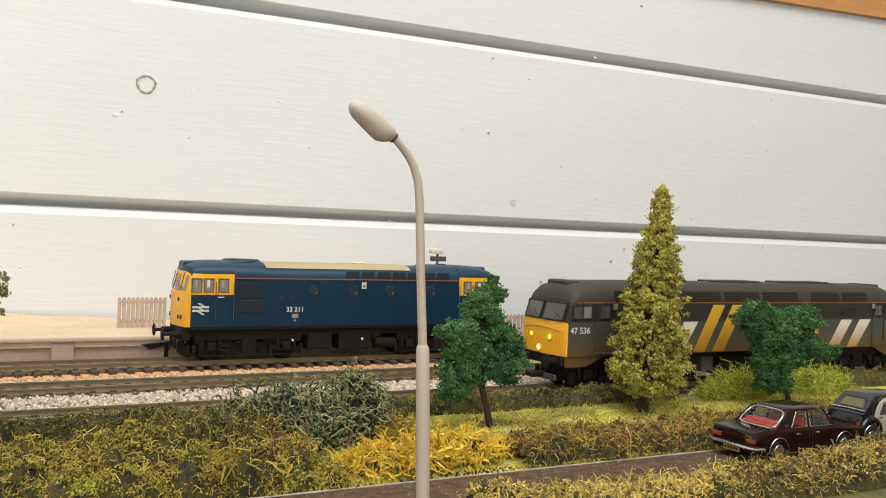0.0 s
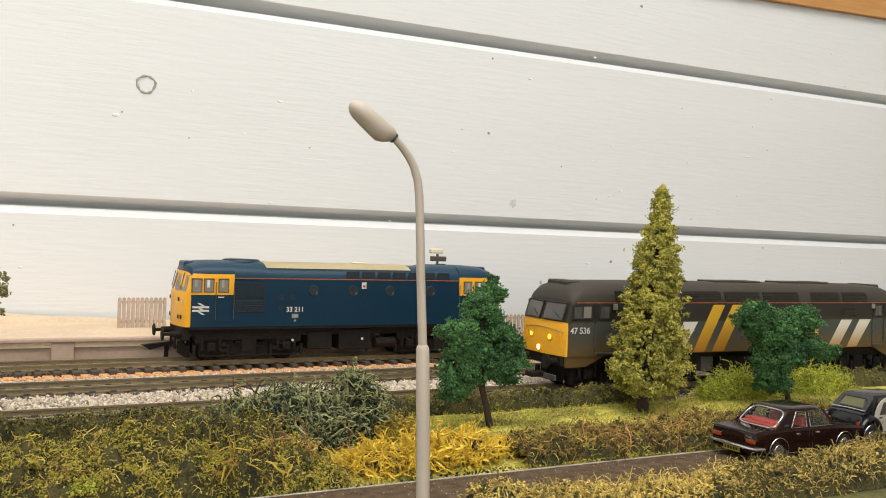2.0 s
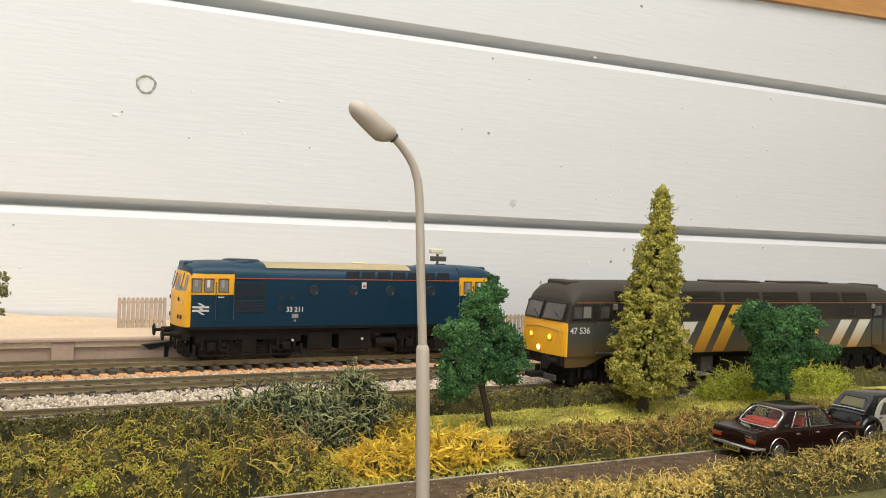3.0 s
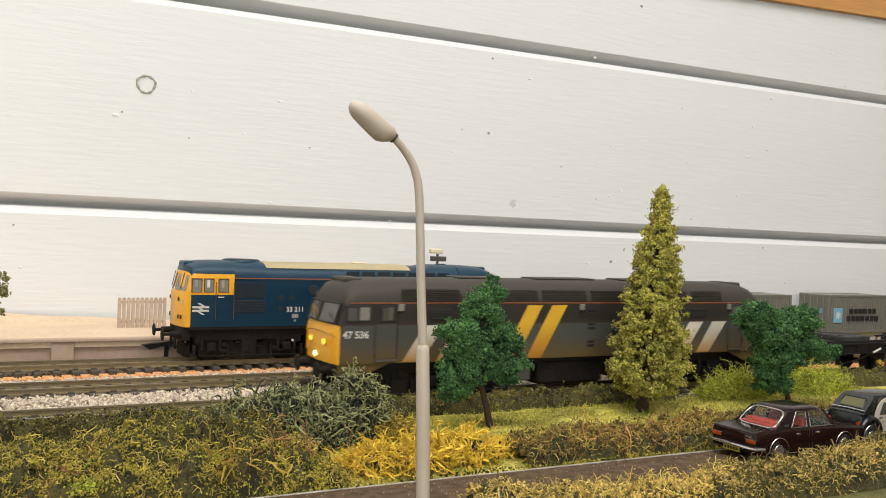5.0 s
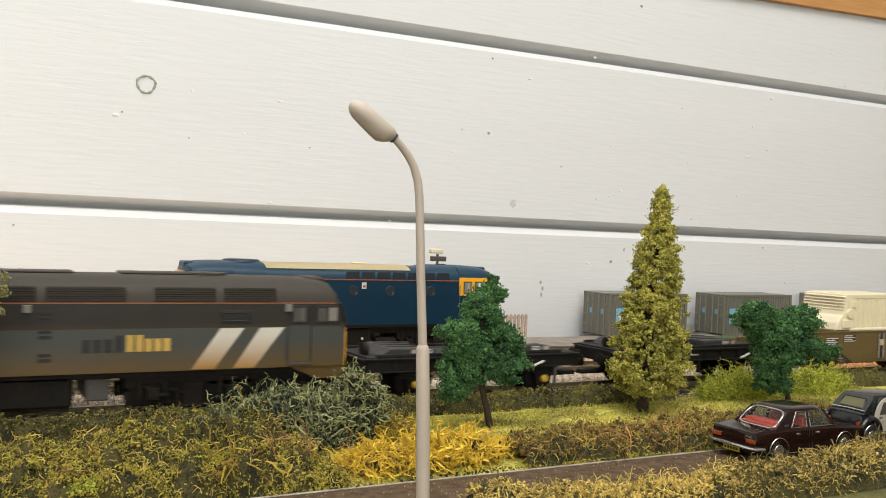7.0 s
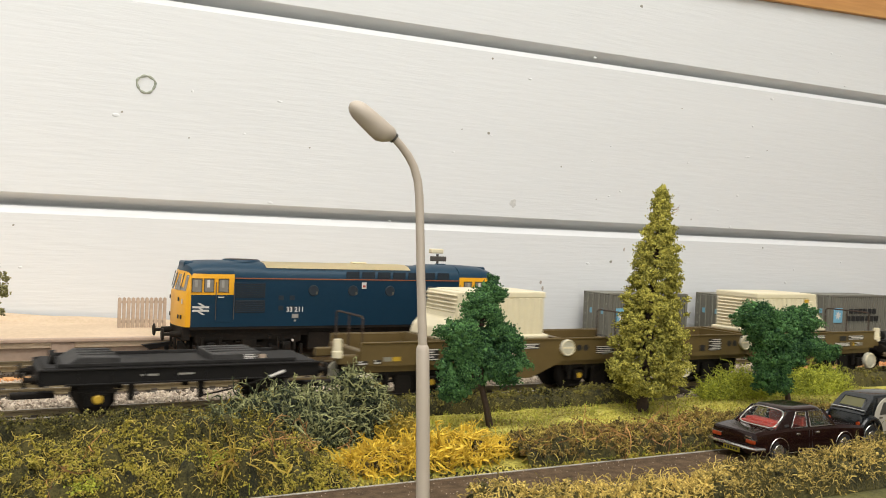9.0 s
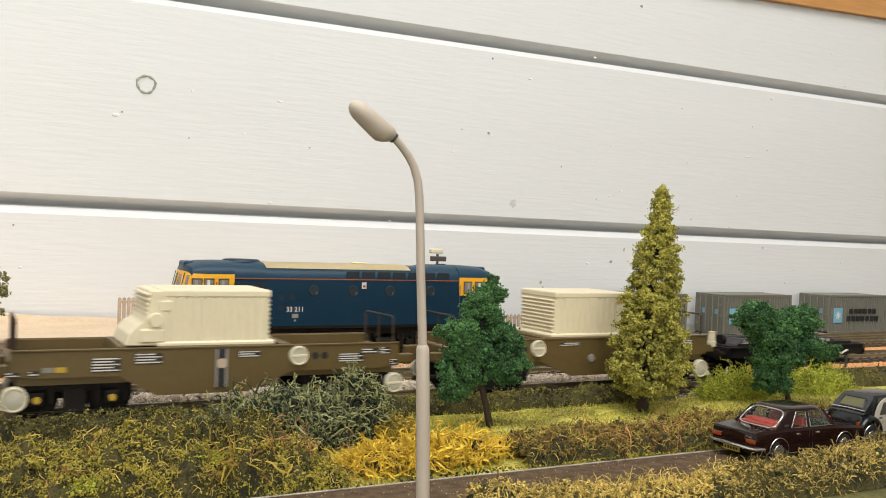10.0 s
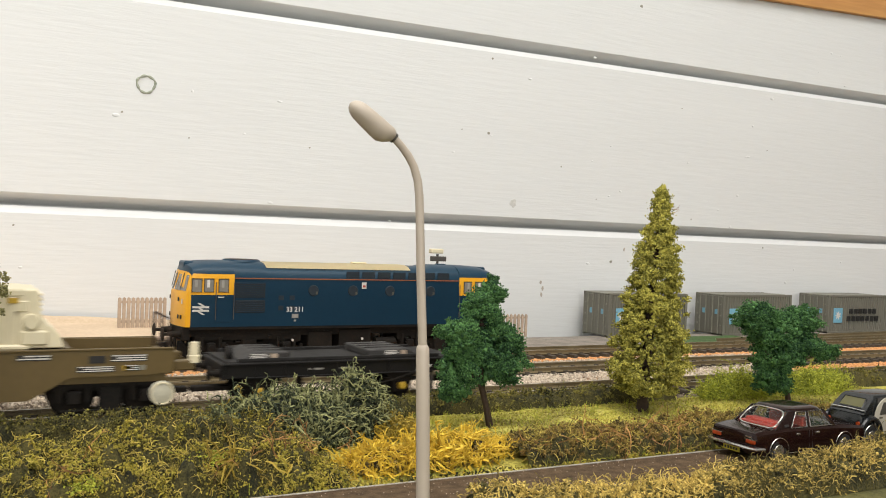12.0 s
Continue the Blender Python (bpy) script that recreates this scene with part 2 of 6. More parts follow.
def thing(name, x, y, z, label, category, group="", rz=0.0, kind=""):
    ob = new(name)
    ob.empty_display_size = 0.01
    ob.matrix_basis = pose(x * MM, y * MM, z * MM, 0, 0, rz)
    return tagged(ob, label, category, group, kind)


def box(bm, x0, x1, y0, y1, z0, z1, bevel=0.0, seg=1, m=0):
    vs = [bm.verts.new((x, y, z)) for x in (x0, x1) for y in (y0, y1) for z in (z0, z1)]
    fs = [bm.faces.new([vs[i] for i in q]) for q in ((0, 1, 3, 2), (4, 6, 7, 5), (0, 4, 5, 1), (2, 3, 7, 6), (0, 2, 6, 4), (1, 5, 7, 3))]
    for f in fs:
        f.material_index = m
    if bevel:
        es = list({e for f in fs for e in f.edges})
        bmesh.ops.bevel(bm, geom=es, offset=bevel, segments=seg, affect="EDGES", profile=0.5)
    return bm


def B(*a, **k):
    return box(bmesh.new(), *a, **k)


def prism(bm, outline, y0, y1, m=0):
    """A plate cut to an outline of (x, z), from y0 to y1."""
    a = [bm.verts.new((x, y0, z)) for x, z in outline]
    b = [bm.verts.new((x, y1, z)) for x, z in outline]
    fs = [bm.faces.new(a), bm.faces.new(b[::-1])]
    for i in range(len(a)):
        j = (i + 1) % len(a)
        fs.append(bm.faces.new((a[i], b[i], b[j], a[j])))
    for f in fs:
        f.material_index = m
    return bm


def tube(bm, pts, radii, n=10, caps=True):
    """A round bar along points, with a radius at each."""
    pts = [Vector(p) for p in pts]
    if not isinstance(radii, (list, tuple)):
        radii = [radii] * len(pts)
    rings, side = [], None
    for i, p in enumerate(pts):
        d = (pts[min(i + 1, len(pts) - 1)] - pts[max(i - 1, 0)]).normalized()
        ref = side if side is not None else (Vector((0, 0, 1)) if abs(d.z) < 0.9 else Vector((1, 0, 0)))
        u = (ref - d * ref.dot(d)).normalized()
        side = u
        v = d.cross(u)
        rings.append([bm.verts.new(p + (u * math.cos(a) + v * math.sin(a)) * radii[i]) for a in (2 * math.pi * k / n for k in range(n))])
    for a, b in zip(rings, rings[1:]):
        for k in range(n):
            bm.faces.new((a[k], a[(k + 1) % n], b[(k + 1) % n], b[k]))
    if caps:
        bm.faces.new(rings[0][::-1])
        bm.faces.new(rings[-1])
    return bm


def disc(bm, x, y0, y1, z, r, n=20, bevel=0.0):
    return tube(bm, [(x, y0, z), (x, y1, z)], r, n)


def loft(bm, rings, mats=None):
    """Skins closed rings of equal count; mats(ring, step) gives each face's material."""
    vs = [[bm.verts.new(p) for p in r] for r in rings]
    n = len(vs[0])
    for i, (a, b) in enumerate(zip(vs, vs[1:])):
        for k in range(n):
            f = bm.faces.new((a[k], a[(k + 1) % n], b[(k + 1) % n], b[k]))
            f.material_index = mats(i, k) if mats else 0
    for r, i in ((vs[0][::-1], -1), (vs[-1], len(vs) - 1)):
        f = bm.faces.new(r)
        f.material_index = mats(i, -1) if mats else 0
    return bm


def writing(name, words, x, y, z, size, material, parent):
    """Letters on a side that faces the viewer, centred on x and z."""
    cu = bpy.data.curves.new(name, "FONT")
    cu.body, cu.size, cu.extrude, cu.align_x, cu.align_y = words, size * MM, 0.00004, "CENTER", "CENTER"
    cu.offset = size * MM * 0.016
    cu.materials.append(material)
    ob = new(name, cu)
    ob.parent = parent
    ob.matrix_basis = pose(x * MM, y * MM, z * MM, 90, 0, 0)
    return ob


# ---- room: shed with painted boards ----
WALL_Y0, WALL_TURN = 606.0, -0.0326
PITCH, GROOVE = 137.4, 78.9


def room():
    wall = thing("wall_north", 0, 0, 0, "white painted horizontal timber boards with V grooves", "wall", kind="structure")
    turn = math.degrees(math.atan(WALL_TURN))
    # one board, from the groove below to the groove above
    bm = bmesh.new()
    outline = [(15.0, 0.3), (0.6, 6.6), (0.0, 7.1), (0.0, PITCH - 5.6), (4.4, PITCH - 1.0), (22.0, PITCH - 1.0), (22.0, 0.3)]
    rings = [[(x, y, z) for y, z in outline] for x in (-900, 2100)]
    loft(bm, rings)
    first = part("board", bm, M_WALL, wall)
    for i in range(-8, 9):
        ob = first if i == -8 else first.copy()
        if i != -8:
            scene.collection.objects.link(ob)
        ob.matrix_basis = pose(0, WALL_Y0 * MM, (GROOVE + i * PITCH) * MM, 0, 0, turn)
    part("backing", B(-900, 2100, 623, 640, -1010, 1290), M_WALL, wall).matrix_basis = pose(0, 0, 0, 0, 0, turn)
    # pine rail along the top of the wall
    rail = tagged(part("trim", B(-150, 450, -5, -0.5, 0, 60, bevel=0.8), M_PINE), "orange pine rail fixed along the wall", "trim", kind="structure")
    rail.matrix_basis = pose(0.70, (WALL_Y0 + WALL_TURN * 700) * MM, 0.2929, 0, -1.95, turn)
    # marks on the boards
    def mark(x, z, r, n=7, s=1.0, m=None):
        bm = bmesh.new()
        random.seed(int(x * 7 + z))
        yy = WALL_Y0 + WALL_TURN * x
        ring = [(x + math.cos(a) * r * random.uniform(.6, 1.2), z + math.sin(a) * r * s * random.uniform(.6, 1.2)) for a in (2 * math.pi * k / n for k in range(n))]
        prism(bm, ring, yy - 0.25, yy + 0.2)
        tagged(part("paint_spot", bm, m or M_STAIN), "small dark nail or knot spot in white paint", "paint spot", "spots on the boards")
    for x, z, r in ((493, 266, 1.4), (354, 206, .9), (353, 149, 1.3), (472, 53.5, 1.3), (88, 140, .8), (330, 150, .5), (130, 127, .6), (212, 127, .6), (420, 128, .6), (555, 92, .7), (640, 70, .8), (28, 66, .8), (640, 158, .7), (455, 104, .5), (540, 186, .6)):
        mark(x, z, r)
    for x, z in ((407, 31), (406, 26), (405, 36), (485, 64)):
        mark(x, z, 1.1, 6, 2.0, M_FAINT2)
    mark(377, 97, 3.2, 9, 1.0, M_FAINT)
    rnd = random.Random(8)
    for k in range(46):
        x, z = rnd.uniform(20, 760), rnd.uniform(-2, 300)
        r = rnd.uniform(0.5, 1.3)
        bm = bmesh.new()
        bmesh.ops.create_icosphere(bm, subdivisions=2, radius=r)
        bmesh.ops.scale(bm, vec=(rnd.uniform(1, 2.2), 0.35, rnd.uniform(.6, 1.1)), verts=bm.verts)
        bmesh.ops.translate(bm, vec=(x, WALL_Y0 + WALL_TURN * x + 0.05, z), verts=bm.verts)
        tagged(part("paint_drip", bm, M_WALL, smooth=True), "small raised lump in white board paint", "paint drip", "drips on the boards")
    bm = bmesh.new()
    ring = [(102 + math.cos(a) * (5.6 + .4 * math.sin(3 * a)), WALL_Y0 + WALL_TURN * 102 - 0.1, 159 + math.sin(a) * 5.4) for a in (2 * math.pi * k / 28 for k in range(29))]
    tube(bm, ring, [0.75 + 0.25 * math.sin(k * 1.7) for k in range(29)], 6, caps=False)
    tagged(part("ring_mark", bm, M_RING), "round grey green ring stain on white boards", "stain")
    for nm, b in (("wall_west", (-940, -900, -1800, 660, -1010, 1290)), ("wall_east", (2060, 2100, -1800, 660, -1010, 1290))):
        tagged(part(nm, B(*b), M_WALL), "white painted side wall of the shed", "wall", kind="structure")
    bm = bmesh.new()
    for b in ((-940, 2100, -1840, -1800, -1010, 0), (-940, 2100, -1840, -1800, 950, 1290), (-940, -1000 + 40, -1840, -1800, 0, 950), (500, 2100, -1840, -1800, 0, 950)):
        box(bm, *b)
    tagged(part("wall_south", bm, M_WALL), "white painted back wall with a window opening", "wall", kind="structure")
    tagged(part("floor", B(-940, 2100, -1840, 660, -1030, -1010), M_FLOOR), "grey shed floor", "floor", kind="structure")
    bm = bmesh.new()
    for b in ((-940, 2100, -1840, -650, 1270, 1300), (-940, 2100, 350, 660, 1270, 1300), (-940, -900, -650, 350, 1270, 1300), (900, 2100, -650, 350, 1270, 1300)):
        box(bm, *b)
    tagged(part("ceiling", bm, M_CEIL), "pale ceiling with a roof window", "ceiling", kind="structure")


# ---- ground of the layout ----
YC = (351.6, 413.0, 477.7)


def ground():
    tagged(part("ground", B(-700, 1900, 60, 572, -30, -6.2), M_EARTH), "olive brown scatter-covered model baseboard", "ground", kind="structure")
    tagged(part("yard", B(291, 1500, 497, 560, -6.1, -3.4, bevel=0.4), M_GREYBED), "grey gritty yard surface beside the sidings", "yard", kind="structure")
    bm = bmesh.new()
    rows_, cols = 26, 150
    vs = [[bm.verts.new((-60 + 700 * c / cols, 239 + 88 * r / rows_, -6 + 2.0 * min(1, r / 3) + 0.9 * noise.noise((c * .31, r * .37, 2.0)))) for c in range(cols + 1)] for r in range(rows_ + 1)]
    for r in range(rows_):
        for c in range(cols):
            bm.faces.new((vs[r][c], vs[r][c + 1], vs[r + 1][c + 1], vs[r + 1][c]))
    tagged(part("verge", bm, M_GRASS, smooth=True), "yellow green grass scatter between hedge and railway", "verge", kind="structure")
    tagged(part("road", B(-100, 900, 196, 238.6, -6.1, -4.0, bevel=0.3), M_ROAD), "grey brown model tarmac road", "road", kind="structure")
    tagged(part("kerb_line", B(-100, 900, 236.9, 237.9, -4.1, -3.85), M_LINE), "thin worn white line along the road edge", "road marking", kind="structure")
    tagged(part("trackbed", B(-500, 1500, 331, 500, -6.1, -5.0, bevel=0.4), M_DARKBED), "grey trackbed under the three tracks", "trackbed", kind="structure")


def orange_lit_beds():
    # bed strips whose orange stands in for reflected light
    for x0, x1, y0, y1 in ((-500, 1500, 446.5, 468), (285, 1500, 371, 396.8), (470, 1500, 429.2, 446.3)):
        tagged(part("sand_bed", B(x0, x1, y0, y1, -6.0, -4.75, bevel=.2), M_ORANGE), "strip beside the sleepers, coloured for orange reflected light", "ballast", kind="structure")


def scatter(name, n, where, size, material, label, category="", seed=1, flat=0.8, ico=0, kind="stuff", parent=None):
    """Many small crumpled grains in one mesh; where(rng) gives centres as an array."""
    rng = np.random.default_rng(seed)
    if ico:
        base = bmesh.new()
        bmesh.ops.create_icosphere(base, subdivisions=1, radius=1.0)
        bv = np.array([v.co[:] for v in base.verts])
        bf = np.array([[v.index for v in f.verts] for f in base.faces])
        base.free()
    else:
        bv = np.array([(1, 0, 0), (-1, 0, 0), (0, 1, 0), (0, -1, 0), (0, 0, 1), (0, 0, -1)], float)
        bf = np.array([(0, 2, 4), (2, 1, 4), (1, 3, 4), (3, 0, 4), (2, 0, 5), (1, 2, 5), (3, 1, 5), (0, 3, 5)])
    c = where(rng, n)
    n = len(c)
    s = rng.uniform(size[0], size[1], (n, 1, 1)) * rng.uniform(0.55, 1.35, (n, len(bv), 1))
    a = rng.uniform(0, 6.28, (n, 1))
    q = rng.normal(size=(n, 4))
    q /= np.linalg.norm(q, axis=1, keepdims=True)
    w, x, y, z = q.T
    R = np.stack([np.stack([1 - 2 * (y * y + z * z), 2 * (x * y - w * z), 2 * (x * z + w * y)], -1),
                  np.stack([2 * (x * y + w * z), 1 - 2 * (x * x + z * z), 2 * (y * z - w * x)], -1),
                  np.stack([2 * (x * z - w * y), 2 * (y * z + w * x), 1 - 2 * (x * x + y * y)], -1)], 1)
    v = np.einsum("nij,nkj->nki", R, bv[None] * s * np.array([1, 1, flat]))
    v = v + c[:, None, :]
    f = bf[None] + (np.arange(n) * len(bv))[:, None, None]
    ob = pymesh(name, v.reshape(-1, 3), f.reshape(-1, 3), material, parent)
    return tagged(ob, label, category, kind=kind if not parent else "")


def strands(name, roots, dirs, length, r0, material, label, category="", seed=1, segs=7, wander=0.55, branch=2, lift=0.0, droop=0.0, kind="", parent=None):
    """Curled branching fibres in one mesh: each root grows a strand that wanders, and from it shorter ones."""
    rng = np.random.default_rng(seed)
    V, F, base = [], [], 0
    cur_p, cur_d, L, R = np.array(roots, float), np.array(dirs, float), length, r0
    k = 3
    for level in range(branch + 1):
        n = len(cur_p)
        d = cur_d / np.linalg.norm(cur_d, axis=1, keepdims=True)
        p = cur_p.copy()
        step = L / segs * rng.uniform(0.6, 1.3, (n, 1))
        curl = rng.normal(size=(n, 3)) * wander * 0.5
        path = [p]
        dd = [d]
        for s in range(segs):
            d = d + curl + rng.normal(size=(n, 3)) * wander * 0.6 + np.array([0, 0, lift - droop * s / segs])
            d /= np.linalg.norm(d, axis=1, keepdims=True)
            p = p + d * step
            path.append(p)
            dd.append(d)
        rad = R * rng.uniform(0.7, 1.25, (n, 1))
        for s, (p, d) in enumerate(zip(path, dd)):
            ref = np.where(np.abs(d[:, 2:3]) < 0.9, np.array([[0, 0, 1.0]]), np.array([[1.0, 0, 0]]))
            u = np.cross(d, ref)
            u /= np.linalg.norm(u, axis=1, keepdims=True)
            w = np.cross(d, u)
            rr = rad * (1 - 0.6 * s / segs)
            for j in range(k):
                an = 2 * math.pi * j / k
                V.append(p + rr * (u * math.cos(an) + w * math.sin(an)))
        idx = np.arange(n)
        for s in range(segs):
            for j in range(k):
                a, b = base + (s * k + j) * n + idx, base + (s * k + (j + 1) % k) * n + idx
                F.append(np.stack([a, b, b + k * n, a + k * n], 1))
        base += (segs + 1) * k * n
        pick = rng.integers(2, segs + 1, n * 2)
        ii = np.repeat(np.arange(n), 2)
        P = np.stack(path)
        D = np.stack(dd)
        cur_p, cur_d = P[pick, ii], D[pick, ii] + rng.normal(size=(n * 2, 3)) * 0.8
        L, R = L * 0.55, R * 0.68
    ob = pymesh(name, np.concatenate(V), np.concatenate(F), material, parent)
    return tagged(ob, label, category, kind=kind) if not parent else ob


# ---- tracks ----
def tracks():
    for i, yc in enumerate(YC):
        tr = thing("track", 0, yc, 0, "rusty steel rails on dark sleepers in pale ballast", "railway track", "parallel tracks", kind="structure")
        for s in (-8.25, 8.25):
            bm = bmesh.new()
            out = [(-0.45, 0), (0.45, 0), (0.45, -0.7), (0.2, -0.95), (0.2, -2.0), (1.0, -2.3), (1.0, -2.6), (-1.0, -2.6), (-1.0, -2.3), (-0.2, -2.0), (-0.2, -0.95), (-0.45, -0.7)]
            loft(bm, [[(x, s + a, z) for a, z in out] for x in (-500, 1500)], lambda r, k: 1 if k == 0 else 0)
            part("rail", bm, [M_RAIL, M_RAILTOP], tr)
        bm = B(-1.7, 1.7, -16.0, 16.0, -5.0, -2.62, bevel=0.25)
        for s in (-8.25, 8.25):
            for d in (-1.5, 1.5):
                box(bm, -1.2, 1.2, s + d - 0.6, s + d + 0.6, -2.7, -1.9, m=0)
        first = part("sleeper", bm, M_SLEEPER, tr)
        first.matrix_basis = pose(-0.05, 0, 0)
        for k in range(1, 96):
            ob = first.copy()
            scene.collection.objects.link(ob)
            ob.matrix_basis = pose((-50 + 8.4 * k) * MM, 0, 0)


def ballast():
    def strip(x0, x1, y0, y1, z0, z1, hump=0.0):
        def f(rng, n):
            x, y = rng.uniform(x0, x1, n), rng.uniform(y0, y1, n)
            z = rng.uniform(z0, z1, n) + hump * np.sin((y - y0) / (y1 - y0) * math.pi)
            return np.stack([x, y, z], 1)
        return f
    scatter("ballast", 11000, strip(-40, 440, 361, 402, -4.2, -3.2, 0.9), (0.75, 1.3), M_BALLAST, "pale pinkish granite ballast between the tracks", "ballast", 3)
    scatter("ballast", 6500, strip(-40, 480, 422.5, 450, -4.6, -3.5, 0.5), (0.55, 1.0), M_BALLAST, "pale pinkish granite ballast between the tracks", "ballast", 4)
    scatter("ballast", 3500, strip(-40, 480, 334, 360, -4.7, -4.0), (0.5, 0.9), M_BALLAST, "pale ballast between the rails of the near track", "ballast", 5)
    scatter("ballast", 3500, strip(-40, 760, 398, 428, -5.2, -4.5), (0.5, 0.9), M_DARKBED, "dark weathered ballast between the rails", "ballast", 6)
    scatter("sand_ballast", 9000, strip(-40, 760, 448, 461, -5.2, -4.4, 0.4), (0.4, 0.75), M_ORANGE, "ballast along the far track, coloured for orange reflected light", "ballast", 7)
    scatter("sand_ballast", 5200, strip(285, 760, 372, 396, -5.0, -4.1, 0.6), (0.45, 0.8), M_ORANGE, "ballast between the tracks, coloured for orange reflected light", "ballast", 8)
    scatter("sand_ballast", 4200, strip(-40, 760, 470, 498, -5.2, -4.4), (0.5, 0.9), M_DARKBED, "grey brown ballast under the far track", "ballast", 9)
    scatter("ballast", 2600, strip(520, 760, 497, 520, -3.7, -3.0), (0.5, 0.9), M_BALLAST, "pale ballast round the diverging siding", "ballast", 12)
    scatter("sand_ballast", 2500, strip(470, 760, 430, 450, -5.2, -4.4, 0.4), (0.5, 0.9), M_ORANGE, "ballast between the tracks, coloured for orange reflected light", "ballast", 10)


def siding():
    """A short track that leaves the far track at a slant towards the containers."""
    tr = thing("track", 505, 493.4, 0.2, "rusty siding rails diverging over pale ballast", "railway track", "parallel tracks", 4.9, kind="structure")
    for y in (-8.25, 8.25):
        bm = box(bmesh.new(), 0, 300, y - .45, y + .45, -.7, 0)
        box(bm, 0, 300, y - .2, y + .2, -2.2, -.7)
        box(bm, 0, 300, y - 1, y + 1, -2.7, -2.2)
        part("rail", bm, M_RAIL, tr)
    first = part("sleeper", B(-1.7, 1.7, -16, 16, -4.0, -2.3, bevel=.25), M_SLEEPER, tr)
    for k in range(34):
        ob = first if k == 0 else first.copy()
        if k:
            scene.collection.objects.link(ob)
        ob.matrix_basis = pose((14 + 8.4 * k) * MM, 0, 0)


# ---- platform, fences, yard ----
def platform():
    pf = thing("platform", 0, 0, 0, "low sandy topped platform with pinkish panelled edge", "platform", kind="structure")
    part("deck", B(-300, 290, 501, 585, 4.0, 7.6, bevel=0.3), M_SAND, pf)
    part("coping", B(-300, 290, 499.2, 504, 7.0, 9.0, bevel=0.5, seg=2), M_STONE, pf)
    part("face", B(-300, 290, 503, 506, -5.5, 7.2), M_STONE, pf)
    for x in (-110, -43, 23 - 60, 42.5, 130, 218):
        part("pilaster", B(x, x + 11, 500.4, 503.2, -5.5, 7.0, bevel=0.3), M_STONE, pf)
    # sand bank along the foot of the wall
    bm = bmesh.new()
    rng = np.random.default_rng(5)
    cols = 60
    for k in range(cols + 1):
        x = -200 + 500 * k / cols
        h = 13.0 - 0.05 * max(0, x - 15) + 0.8 * noise.noise((x * .03, 0, 0))
        h = max(7.2, h)
        a = [bm.verts.new((x, y, z)) for y, z in ((575, 7.2), (589, 7.6 + (h - 7.6) * .3), (592, h), (600 - 0.0326 * x + 3, h + .3))]
        if k:
            for j in range(3):
                bm.faces.new((prev[j], a[j], a[j + 1], prev[j + 1]))
        prev = a
    part("bank", bm, M_SAND, pf, smooth=True)


def picket_fence(x0, x1, y, z0, z1, n, rz=0.0):
    fe = thing("picket_fence", x0, y, z0, "beige plastic picket fence with two rails", "fence", "platform fences", rz)
    h, w = z1 - z0, x1 - x0
    for zz in (0.15, 0.8):
        part("rail", B(0, w, 0.6, 1.4, h * zz, h * zz + 1.5, bevel=0.15), M_FENCE, fe)
    for k in range(n):
        x = w * k / (n - 1)
        bm = bmesh.new()
        prism(bm, [(x - 0.95, 0), (x + 0.95, 0), (x + 0.95, h - 0.8), (x, h), (x - 0.95, h - 0.8)], -0.3, 0.7)
        part("picket", bm, M_FENCE, fe)


